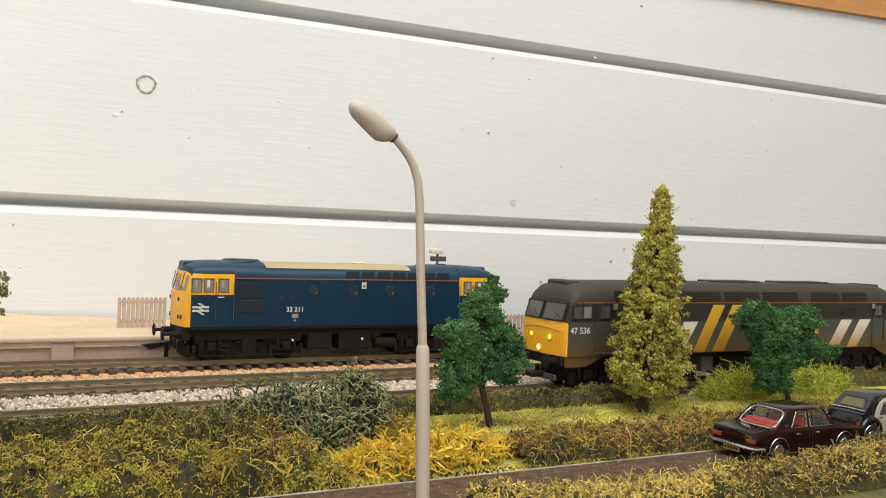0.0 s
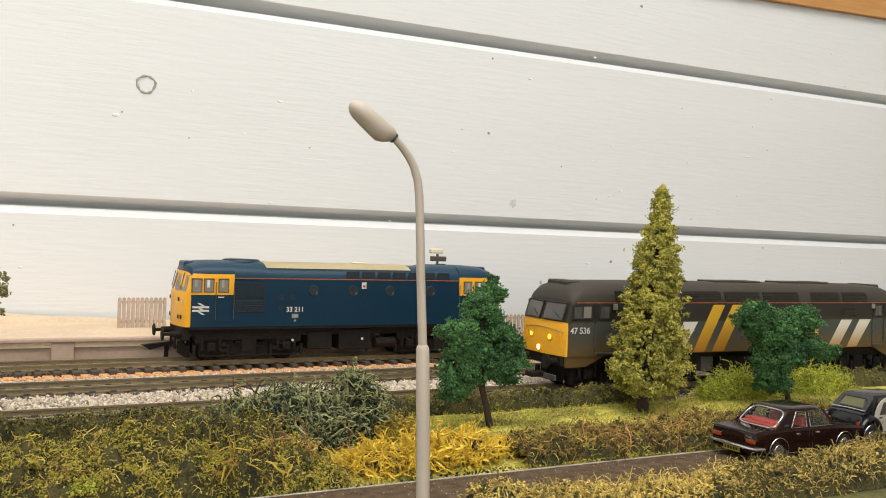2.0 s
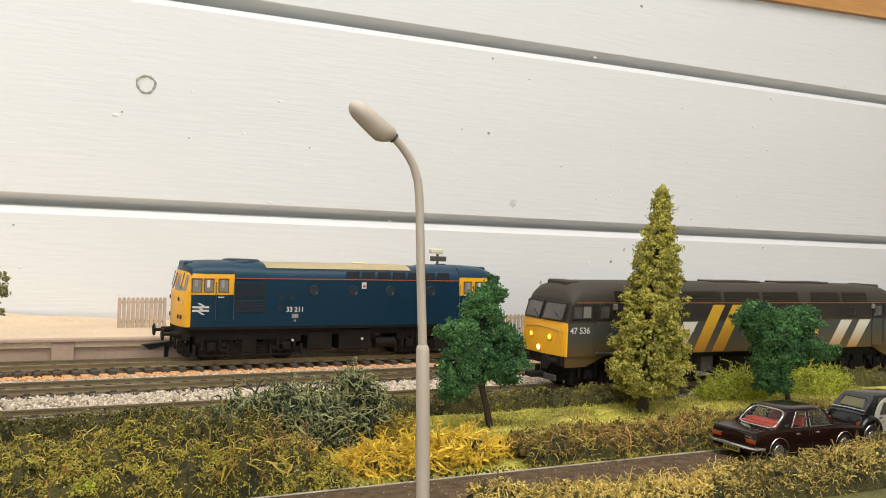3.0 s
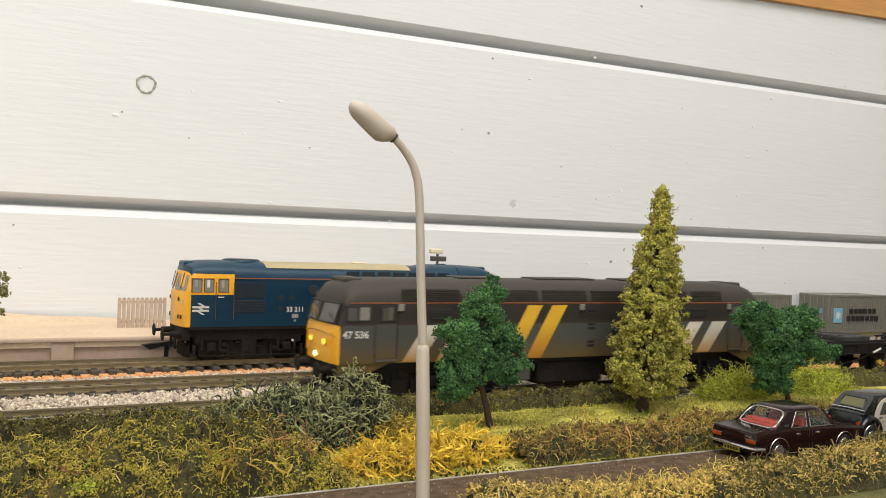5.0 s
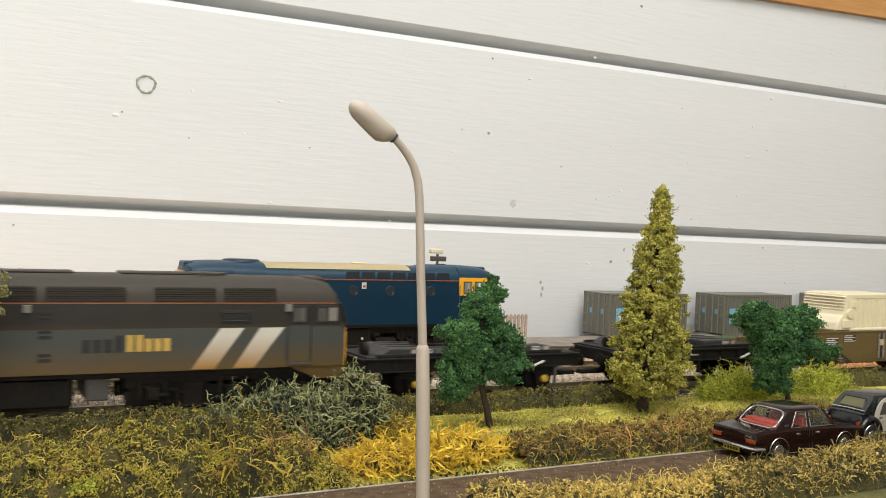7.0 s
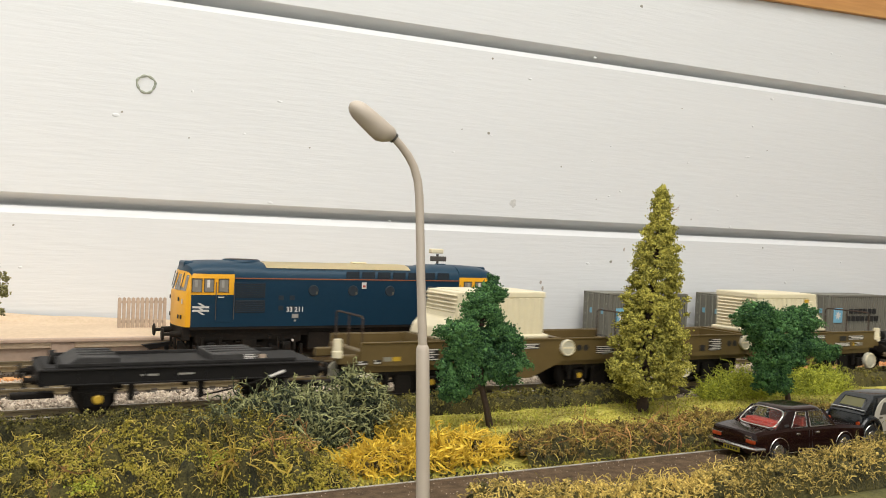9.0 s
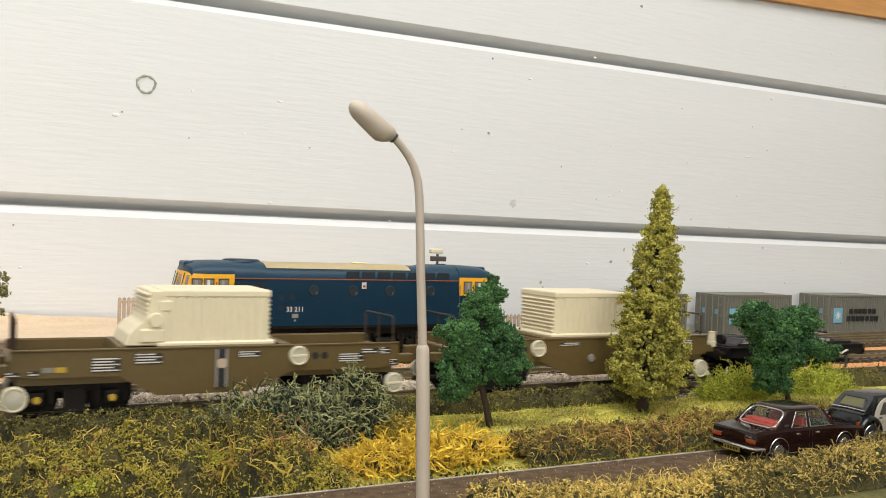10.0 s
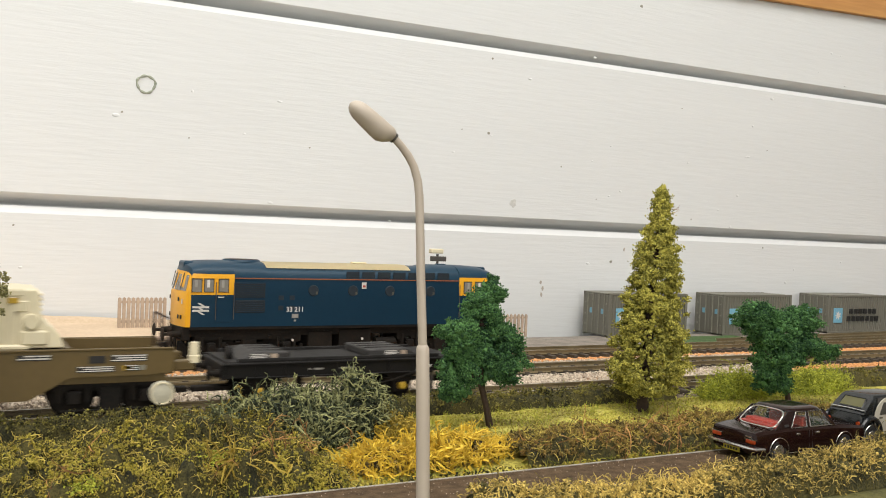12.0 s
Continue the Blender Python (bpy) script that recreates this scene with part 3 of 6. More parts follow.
def container(x, y, z, logo=True):
    L, W, H = 79.5, 32.0, 34.0
    c = thing("shipping_container", x, y, z, "grey green corrugated twenty foot shipping container", "container", "containers along the wall")
    bm = bmesh.new()
    n = 26
    for s, yy in ((-1, 0.9), (1, W - 0.9)):
        pts = []
        for k in range(n):
            a = 3 + (L - 6) * k / n
            b = (L - 6) / n
            pts += [(a, 0), (a + b * .35, 0), (a + b * .5, -0.7 * s * -1), (a + b * .85, -0.7 * s * -1)]
        lo, hi = [bm.verts.new((px, yy + dy, 1.5)) for px, dy in pts], [bm.verts.new((px, yy + dy, H - 1.5)) for px, dy in pts]
        for k in range(len(pts) - 1):
            bm.faces.new((lo[k], lo[k + 1], hi[k + 1], hi[k]))
    box(bm, 1, L - 1, 2, W - 2, 1, H - 1)
    part("body", bm, M_CONT, c)
    part("roof", B(0.4, L - 0.4, 0.6, W - 0.6, H - 1.2, H - 0.2, bevel=0.2), M_CONTTOP, c)
    for yy in (0, W - 1.8):
        for zz in (0, H - 1.8):
            part("side_beam", B(0, L, yy, yy + 1.8, zz, zz + 1.8, bevel=0.25), M_CONT, c)
        for xx in (0, L - 2.6):
            part("corner_post", B(xx, xx + 2.6, yy - .05, yy + 1.85, 0.1, H - .1, bevel=0.25), M_CONT, c)
    for k in range(2):
        y0 = 2.0 + k * (W - 4) / 2
        d = part("door", B(-0.1, 1.0, y0, y0 + (W - 4) / 2 - .3, 1.6, H - 1.6, bevel=0.2), M_CONT, c)
        for j in range(2):
            yy = y0 + 3.2 + j * 6.4
            bm = tube(bmesh.new(), [(-0.6, yy, 1.2), (-0.6, yy, H - 1.2)], 0.45, 6)
            part("locking_bar", bm, M_CONTTOP, d)
        for zz in (8, 16, 25):
            part("hinge", B(-0.7, 0, y0 + (0.4 if k == 0 else 12.0), y0 + (1.6 if k == 0 else 13.2), zz, zz + 1), M_CONTTOP, d)
        part("panel_mark", B(-0.35, -0.15, y0 + 4.2, y0 + 7.2, 17.5, 21.5), M_LOGO_B, d, "pale blue square mark")
        part("plate", B(-0.35, -0.15, y0 + 9.5, y0 + 10.6, 11.5, 15.0), M_WHITE, d)
    if logo:
        part("logo_panel", B(7.0, 18.5, -0.15, 0.15, 9.5, 22.5), M_LOGO_B, c, "pale blue square logo panel")
        bm = bmesh.new()
        prism(bm, [(12.75 + math.cos(a) * (4.2 if k % 2 else 1.9), 16 + math.sin(a) * (4.2 if k % 2 else 1.9)) for k, a in ((k, 2 * math.pi * k / 14) for k in range(14))], -0.3, 0.0)
        part("logo_star", bm, M_WHITE, c)
        for zz, n in ((17.2, 6), (10.6, 7)):
            for k in range(n):
                xx = 24.5 + k * 44 / 7 + (0 if n == 7 else 3)
                part("logo_bar", B(xx, xx + 4.9, -0.2, 0.1, zz, zz + 4.6, bevel=0.5), M_LOGO_K, c)
    return c


def yard():
    picket_fence(84, 110, 560, 7.7, 25.8, 11)
    picket_fence(345, 371, 560, -3.0, 14.0, 9)
    container(437.6, 547.5, -3.5)
    container(549.8, 541.0, -3.5)
    container(676.2, 541.5, -3.5)
    tagged(part("grass_patch", B(470, 562, 507, 541, -3.5, -2.9, bevel=0.4), mat("green_mat", (0.09, 0.16, 0.05), 0.95, vary=0.3, scale=600, bump=1.0)), "flat green grass mat beside the containers", "grass", kind="structure")
    # small lamp head on a post behind the engine
    yl = thing("yard_lamp", 267, 507, 7.6, "small cream floodlight on a dark post", "floodlight")
    part("post", tube(bmesh.new(), [(0, 0, 0), (0, 0, 50)], 0.8, 8), M_CAMGREY, yl)
    part("bracket", B(-4.5, 5.5, -2, 2, 45.5, 48.6, bevel=0.4), M_CAMGREY, yl)
    part("head", B(-5.5, 3.2, -2.4, 2.4, 50.4, 53.4, bevel=0.7, seg=2), M_FLASK, yl)
    # dark ramp at the foot of the platform
    rs = thing("platform_ramp", 86, 494, -4, "dark grey sloping metal ramp on a leg", "ramp")
    bm = bmesh.new()
    prism(bm, [(0, 9.5), (16, 11.0), (16, 9.8), (4, 7.0)], 0, 4)
    part("plate", bm, M_BLACKGREY, rs)
    part("leg", B(12, 14, 1, 3, 0, 10), M_BLACKGREY, rs)


# ---- plants ----
def clumps(shape, n, seed, size, material, parent, name="crown"):
    return scatter(name, n, shape, size, material, "", seed=seed, flat=0.7, parent=parent)


def lobes(spec, fill=0.35):
    """Points mostly near the surface of several lumps (x, y, z, rx, ry, rz), with gaps."""
    spec = np.array(spec, float)
    def f(rng, n):
        w = spec[:, 3] * spec[:, 4] + spec[:, 5] * spec[:, 3]
        k = rng.choice(len(spec), n, p=w / w.sum())
        d = rng.normal(size=(n, 3))
        d /= np.linalg.norm(d, axis=1, keepdims=True)
        rad = 1 - fill * rng.random(n) ** 1.5
        p = spec[k, :3] + d * spec[k, 3:] * rad[:, None]
        keep = np.array([noise.noise(Vector(q) * 0.16 + Vector((seed_shift, 0, 0))) > -0.14 for q in p])
        return p[keep]
    seed_shift = float(spec[0, 0])
    return f


def clustered(shape, per, spread, stretch=(1, 1, 0.75)):
    """Grains gathered in sprigs round points of a shape."""
    def f(rng, n):
        c = shape(rng, n // per)
        k = rng.integers(0, len(c), n)
        size = rng.uniform(0.6, 1.35, len(c))[k][:, None]
        return c[k] + rng.normal(size=(n, 3)) * spread * size * np.array(stretch)
    return f


def cone_shape(rows, lean=0.0):
    """Surface of a lumpy cone with tiers: rows of (height, radius)."""
    hs, rs = [r[0] for r in rows], [r[1] for r in rows]
    def f(rng, n):
        z = rng.uniform(hs[0], hs[-1], n * 3)
        rr = np.interp(z, hs, rs)
        keep = rng.random(n * 3) < (rr + 2) / (max(rs) + 2)
        z, rr = z[keep][:n], rr[keep][:n]
        n = len(z)
        a = rng.uniform(0, 6.283, n)
        tier = 1 + 0.10 * np.sin(z * 0.9 + 1.5 * np.sin(a * 2)) + 0.09 * np.sin(a * 4 + z * .33) + 0.07 * np.sin(a * 7 - z * .7)
        rr = rr * tier * (1.04 - 0.42 * rng.random(n) ** 2.2)
        p = np.stack([np.cos(a) * rr + lean * z, np.sin(a) * rr, z - 0.12 * rr + rng.normal(size=n) * .4], 1)
        keep = np.array([noise.noise(Vector(q) * 0.30) > -0.17 for q in p])
        return p[keep]
    return f


def trees():
    co = thing("conifer", 265.4, 304.5, -4.5, "tall olive green conical model conifer", "tree", "model trees")
    part("trunk", tube(bmesh.new(), [(-1.5, 0, -1), (-1.2, 0, 10), (2, 0, 60), (5, 0, 96)], [2.7, 2.4, 1.4, 0.4], 8), M_TRUNK, co, smooth=True)
    rows = [(9, 8.5), (13, 13), (21, 15.8), (41, 12.6), (61, 9.3), (80, 5.8), (92, 3.4), (99, 1.2)]
    clumps(clustered(cone_shape(rows, 0.05), 38, 0.92, (1, 1, 0.62)), 38000, 11, (0.26, 0.6), M_CONIFER, co)
    clumps(cone_shape([(h, r * .74) for h, r in rows], 0.05), 4800, 15, (0.7, 1.3), M_CONIFER, co, "inner_crown")
    strands("twig", np.array([(6.5, 0, 90), (6.8, 0, 93), (7, -1, 87)]), np.array([(1, -.3, .3), (1, -.2, -.2), (1, -.5, 0.1)], float), 5.5, 0.14, M_TWIG, "", seed=4, branch=1, parent=co)
    t1 = thing("round_tree", 182.8, 297.9, -5, "dark green foam foliage model tree with thin trunk", "tree", "model trees")
    part("trunk", tube(bmesh.new(), [(0.2, 0, -1), (-2, 0, 8), (-4.5, 0, 16), (-6, 0, 30), (-6, 0, 44)], [1.5, 1.35, 1.2, 0.9, 0.5], 8), M_TRUNK, t1, smooth=True)
    for d in ((-10, 4, 32), (6, -4, 30), (-12, -5, 22), (7, 3, 24), (-4, 0, 50)):
        part("limb", tube(bmesh.new(), [(-4.5, 0, 16), (-5 + d[0] * .3, d[1] * .5, (16 + d[2]) / 2), d], [0.8, 0.6, 0.25], 6), M_TRUNK, t1)
    lumps = [(-6, 0, 33, 12, 11, 11), (-15, -2, 37, 10, 9, 7), (3, 0, 34, 9, 9, 8), (-5, 0, 47, 8, 8, 7.5), (-1.5, 1, 53, 5, 5, 6), (-15, 0, 25, 10.5, 9, 7), (5, -1, 24.5, 9.5, 9, 6.5), (-16, 0, 17, 7, 7, 5), (-5, 0, 23, 8, 9, 5.5)]
    clumps(clustered(lobes(lumps), 40, 0.95), 34000, 12, (0.26, 0.62), M_TREE, t1)
    clumps(lobes([(a, b, c, d * .8, e * .8, g * .8) for a, b, c, d, e, g in lumps], 0.6), 4200, 72, (0.8, 1.5), M_TREE, t1, "inner_crown")
    t2 = thing("round_tree", 341.5, 292.5, -5, "dark green foam foliage model tree, wide crown", "tree", "model trees")
    part("trunk", tube(bmesh.new(), [(0.5, 0, -1), (-2, 0, 8), (-5, 0, 16), (-7, 0, 30)], [1.4, 1.2, 1.0, 0.6], 8), M_TRUNK, t2, smooth=True)
    for d in ((-24, 2, 36), (6, -3, 36), (20, 1, 25), (-14, -3, 18)):
        part("limb", tube(bmesh.new(), [(-5, 0, 16), (-5 + d[0] * .4, d[1] * .5, (16 + d[2]) / 2), d], [0.7, 0.5, 0.2], 6), M_TRUNK, t2)
    lumps = [(-26, 0, 43, 9, 9, 8), (-18, 0, 38, 11, 10, 9), (-5, 0, 36, 10, 9, 9), (6, 0, 41, 9, 9, 7), (7, 0, 31, 10, 9, 8), (20, 0, 27, 7.5, 7, 5), (-12, 0, 26, 11, 10, 9), (-2, 0, 27, 9, 9, 8), (-14, 0, 16, 9, 9, 7), (-8, 0, 13, 7, 7, 5)]
    clumps(clustered(lobes(lumps), 40, 0.95), 32000, 13, (0.26, 0.62), M_TREE, t2)
    clumps(lobes([(a, b, c, d * .8, e * .8, g * .8) for a, b, c, d, e, g in lumps], 0.6), 4200, 73, (0.8, 1.5), M_TREE, t2, "inner_crown")
    t3 = thing("conifer", -4, 300, -4.5, "grey olive sparse model conifer with bare twigs", "tree", "model trees")
    part("trunk", tube(bmesh.new(), [(0, 0, -1), (0, 0, 60), (0, 0, 118)], [2.6, 1.6, 0.4], 8), M_TRUNK, t3, smooth=True)
    clumps(clustered(lobes([(4, 0, 48, 13.5, 12, 9), (0, 0, 40, 14, 12, 9), (5, 0, 55, 12, 10, 11), (-4, 0, 70, 10, 9, 20)]), 16, 0.66), 12000, 14, (0.3, 0.7), M_CONIFERGREY, t3)
    strands("twig", np.array([(8, 0, 56), (7, 0, 60), (9, -1, 52), (5, 0, 98), (8, 1, 49)], float), np.array([(1, 0, .9), (1, -.2, .8), (1, 0, .3), (1, 0, .2), (1, 0, 1)], float), 6.5, 0.28, M_TRUNK, "", seed=9, branch=1, parent=t3)


def hedge(name, x0, x1, y0, y1, z0, top, n, size, material, label, seed, twigs=0, twig_mat=None, twig_len=5.0, twig_r=0.17, per=20, spread=0.75, twig_segs=5):
    """A rough mat: sprigs of grains over a dense heart, and curled fibres over its skin. top(x, y) is its height."""
    h = thing(name, 0, 0, 0, label, "hedge", "hedges along the road")
    def heights(x, y):
        edge = np.minimum(1, np.minimum(y - y0, y1 - y) / 2.2) ** 0.4
        return z0 + (np.array([top(a, b) for a, b in zip(x, y)]) - z0) * edge
    def skin(rng, m):
        x, y = rng.uniform(x0, x1, m), rng.uniform(y0, y1, m)
        tz = heights(x, y) + rng.normal(size=m) * 0.55
        return np.stack([x, y, z0 + (tz - z0) * (1 - 0.55 * rng.random(m) ** 2.4)], 1)
    scatter("foliage", n, clustered(skin, per, spread, (1, 1, 0.8)), size, material, "", seed=seed, flat=0.6, parent=h)
    # matted body under the sprigs, crumpled at two scales, coloured dark as shade in the hollows
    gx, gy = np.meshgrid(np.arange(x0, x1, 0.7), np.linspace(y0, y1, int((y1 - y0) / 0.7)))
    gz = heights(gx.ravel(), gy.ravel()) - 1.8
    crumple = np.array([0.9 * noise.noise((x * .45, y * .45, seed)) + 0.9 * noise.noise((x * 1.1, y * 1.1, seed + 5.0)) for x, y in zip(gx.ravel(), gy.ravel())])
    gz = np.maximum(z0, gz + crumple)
    nr, nc = gx.shape
    idx = np.arange(nr * nc).reshape(nr, nc)
    quads = np.stack([idx[:-1, :-1], idx[:-1, 1:], idx[1:, 1:], idx[1:, :-1]], -1).reshape(-1, 4)
    pymesh("mat", np.stack([gx.ravel() + crumple * .4, gy.ravel() + crumple * .4, gz], 1), quads, M_HOLLOWSHADE, h)
    if twigs:
        rng = np.random.default_rng(seed + 50)
        p = skin(rng, twigs)
        d = rng.normal(size=(twigs, 3)) + np.array([0, -0.3, 0.25])
        strands("thatch", p, d, twig_len, twig_r, twig_mat or material, "", seed=seed + 9, branch=1, segs=twig_segs, wander=0.85, droop=0.2, parent=h)
    return h


MOSS = ((29, 243.5, 2.0), (34, 262, 2.6), (63, 252, 4.0), (55, 262, 3.6), (78, 298, 5.2))


def plants():
    nz = lambda x, y, s, k: s * noise.noise((x * 0.07, y * 0.09, k)) + s * 0.6 * noise.noise((x * 0.25, y * 0.25, k + 3))
    hedge("verge_hedge", -40, 300, 322, 331, -4.5, lambda x, y: 3.3 + nz(x, y, .8, 1), 14000, (0.28, 0.6), M_DARKHEDGE, "low dark clipped hedge along the track", 21, 1800, M_DARKHEDGE, 2.2, 0.13, twig_segs=3)
    hedge("verge_hedge", 360, 760, 322, 330, -4.5, lambda x, y: 5.0 + nz(x, y, .8, 2), 6000, (0.35, 0.7), M_DARKHEDGE, "low dark clipped hedge along the track", 22, 900, M_DARKHEDGE, 2.2, 0.13, twig_segs=3)
    def bank(x, y):
        crest = 3.8 if x < 30 else 3.8 + 5.4 * min(1, (x - 30) / 26)
        lump = 3.0 * noise.noise((x * .05, y * .07, 3.0)) + 7.0 * noise.noise((x * .10, y * .13, 7.0)) + 7.0 * noise.noise((x * .19, y * .2, 4.0)) + 3.0 * noise.noise((x * .4, y * .4, 9.0))
        end = 1 if x < 86 else max(0.1, (104 - x) / 18)
        return -3 + (3 + crest * (math.exp(-((y - 266) / 17) ** 2)) + lump) * end
    hedge("road_hedge", -40, 103, 240, 300, -4.5, bank, 56000, (0.22, 0.55), M_HEDGE, "rough olive green hedge beside the road", 23, 4600, M_HEDGETIP, 4.0, 0.2, per=34, spread=1.0)
    hedge("road_hedge", 163, 420, 241, 262, -4.5, lambda x, y: 2.8 + nz(x, y, 3.6, 5) + 3.4 * noise.noise((x * .3, y * .3, 11.0)), 30000, (0.22, 0.6), M_HEDGEB, "rough brown olive hedge beside the road", 24, 3200, M_HEDGETIP, 3.8, 0.18, per=30, spread=0.9)
    hedge("near_hedge", 114, 420, 186, 199, -6.0, lambda x, y: 2.2 + 4.5 * math.exp(-((x - 121) / 7) ** 2) + max(0, x - 232) * 0.11 + nz(x, y, 2.6, 8) + 2.4 * noise.noise((x * .3, y * .3, 12.0)), 26000, (0.22, 0.6), M_HEDGEN, "pale olive hedge on the near side of the road", 25, 3800, M_HEDGEN, 4.4, 0.2, per=26, spread=0.85)
    rng = np.random.default_rng(77)
    def mound(n, cx, cy, rx, ry, h, z0=-4):
        a, r = rng.uniform(0, 6.28, n), np.sqrt(rng.random(n))
        x, y = np.cos(a) * r, np.sin(a) * r
        z = z0 + h * np.sqrt(np.maximum(0, 1 - r * r)) * rng.uniform(0.25, 1.0, n)
        d = np.stack([x * 1.0, y * 1.0, 0.25 + 0 * x], 1) + rng.normal(size=(n, 3)) * .6
        return np.stack([cx + x * rx, cy + y * ry, z], 1), d
    def bush(name, cx, cy, rx, ry, h, n, length, r, material, label, seed, wander=.55, branch=2, core=None, grains=1500):
        b = thing(name, cx, cy, -4, label, "bush", "lichen bushes")
        p, d = mound(n, 0, 0, rx, ry, h, 0)
        strands("tangle", p, d, length, r, material, "", seed=seed, wander=wander, branch=branch, segs=6, parent=b)
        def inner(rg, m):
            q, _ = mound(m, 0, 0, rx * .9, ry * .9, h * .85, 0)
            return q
        # inner grains; the grey green bushes get theirs in a painted shade colour
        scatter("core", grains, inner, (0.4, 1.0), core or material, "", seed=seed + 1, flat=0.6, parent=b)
    bush("dark_bush", 97, 292, 29, 14, 20.5, 1000, 6.0, 0.42, M_SEDGE, "tangled grey green lichen bush with curled tips", 31, .7, 2, M_SEDGESHADE, 9000)
    bush("dark_bush", 125, 296, 12, 10, 25, 380, 6.0, 0.42, M_SEDGE, "tangled grey green lichen bush with curled tips", 32, .7, 2, M_SEDGESHADE, 3000)
    bush("yellow_tuft", 83, 296, 5, 4, 20, 60, 4, 0.28, M_SEDGE2, "small yellow lichen tuft on the green bush", 33, .6, 1, None, 60)
    bush("yellow_tuft", 138, 287, 9, 5, 11, 110, 4, 0.28, M_SEDGE2, "small yellow lichen tuft beside the green bush", 36, .6, 1, None, 200)
    bush("yellow_bush", 122, 252, 22, 9, 7.5, 330, 5.6, 0.42, M_ROOTS, "bright yellow branching lichen bush", 34, .5, 2, M_HEDGEB, 900)
    bush("yellow_bush", 147, 256, 15, 9, 8.5, 270, 5.4, 0.4, M_ROOTS, "bright yellow branching lichen bush", 35, .5, 2, M_HEDGEB, 800)
    bush("lime_bush", 334, 318, 24, 8, 13, 420, 6.5, 0.26, M_LIME, "yellow green fine lichen bush", 37, .65, 2, M_LIME, 1500)
    bush("lime_bush", 389, 318, 24, 8, 13, 420, 6.5, 0.26, M_LIME, "yellow green fine lichen bush", 38, .65, 2, M_LIME, 1500)
    bush("yellow_bush", 131, 251, 18, 6, 7.0, 26, 8.5, 0.75, M_ROOTS, "thick stemmed bright yellow lichen bush", 39, .3, 2, M_SEDGE2, 100)
    for k, (mx, my, mz) in enumerate(MOSS):
        tf = thing("moss_tuft", mx, my, mz, "small lime green moss tuft in the hedge", "moss", "moss tufts")
        scatter("moss", 420, lambda rg, m: rg.normal(size=(m, 3)) * np.array([2.3, 2.0, 0.9]), (0.2, 0.5), M_LIME, "", seed=90 + k, flat=.7, parent=tf)
    # loose twigs in the hedges
    def field(x0, x1, y0, y1, z0, z1, n):
        return np.stack([rng.uniform(x0, x1, n), rng.uniform(y0, y1, n), rng.uniform(z0, z1, n)], 1)
    tg = thing("twig_litter", 0, 0, 0, "loose tan dry twigs lying in the hedge", "twigs")
    strands("twig", np.concatenate([field(70, 100, 246, 270, 3, 7, 22), field(172, 232, 240, 244, 1, 6, 30), field(20, 66, 243, 262, 0, 6, 8)]), rng.normal(size=(60, 3)) + np.array([0, -.4, .2]), 9, 0.26, M_TWIG, "", seed=41, wander=.3, branch=2, segs=5, parent=tg)
    def strip(x0, x1, y0, y1, z):
        return lambda rg, n: np.stack([rg.uniform(x0, x1, n), rg.uniform(y0, y1, n), z + rg.uniform(-.4, .5, n)], 1)
    scatter("grass", 9000, strip(150, 430, 262, 322, -3.6), (0.25, 0.6), M_GRASS, "lime yellow grass scatter beside the hedge", "grass", 51)
    gr = thing("grass_tuft_patch", 0, 0, 0, "short yellow green grass fibres along the verge", "grass", kind="stuff")
    strands("grass_fibre", np.concatenate([field(150, 430, 262, 322, -4, -3.4, 2600), field(60, 420, 239, 243, -4, -3.6, 260)]), rng.normal(size=(2860, 3)) * .6 + np.array([0, 0, 1.0]), 2.6, 0.12, M_LIME, "", seed=61, wander=.4, branch=0, segs=4, parent=gr)
    scatter("grass", 4000, strip(-40, 150, 300, 323, -3.6), (0.25, 0.6), M_DARKHEDGE, "dark scatter under the bushes", "grass", 52)
    scatter("grass", 1200, strip(60, 420, 238.2, 242.5, -4.0), (0.25, 0.7), M_HEDGE, "mossy scatter along the road edge", "grass", 53)
    scatter("rubble", 500, strip(102, 130, 200, 209, -3.4), (0.6, 1.5), M_GREYBED, "grey pebbles heaped at the near road edge", "rubble", 54)
    scatter("grit", 1500, strip(60, 420, 200, 237, -4.0), (0.08, 0.24), M_BALLAST, "pale grit strewn on the road", "grit", 55)
    stem = thing("lichen_stem", 66, 247, 1, "pale yellow green forked lichen stems lying in the hedge", "twigs")
    strands("stem", rng.normal(size=(12, 3)) * np.array([7, 3, 2.0]) + np.array([0, 0, 3]), rng.normal(size=(12, 3)) + np.array([.4, -.5, .1]), 10, 0.42, M_SEDGE2, "", seed=43, wander=.35, branch=2, segs=6, parent=stem)


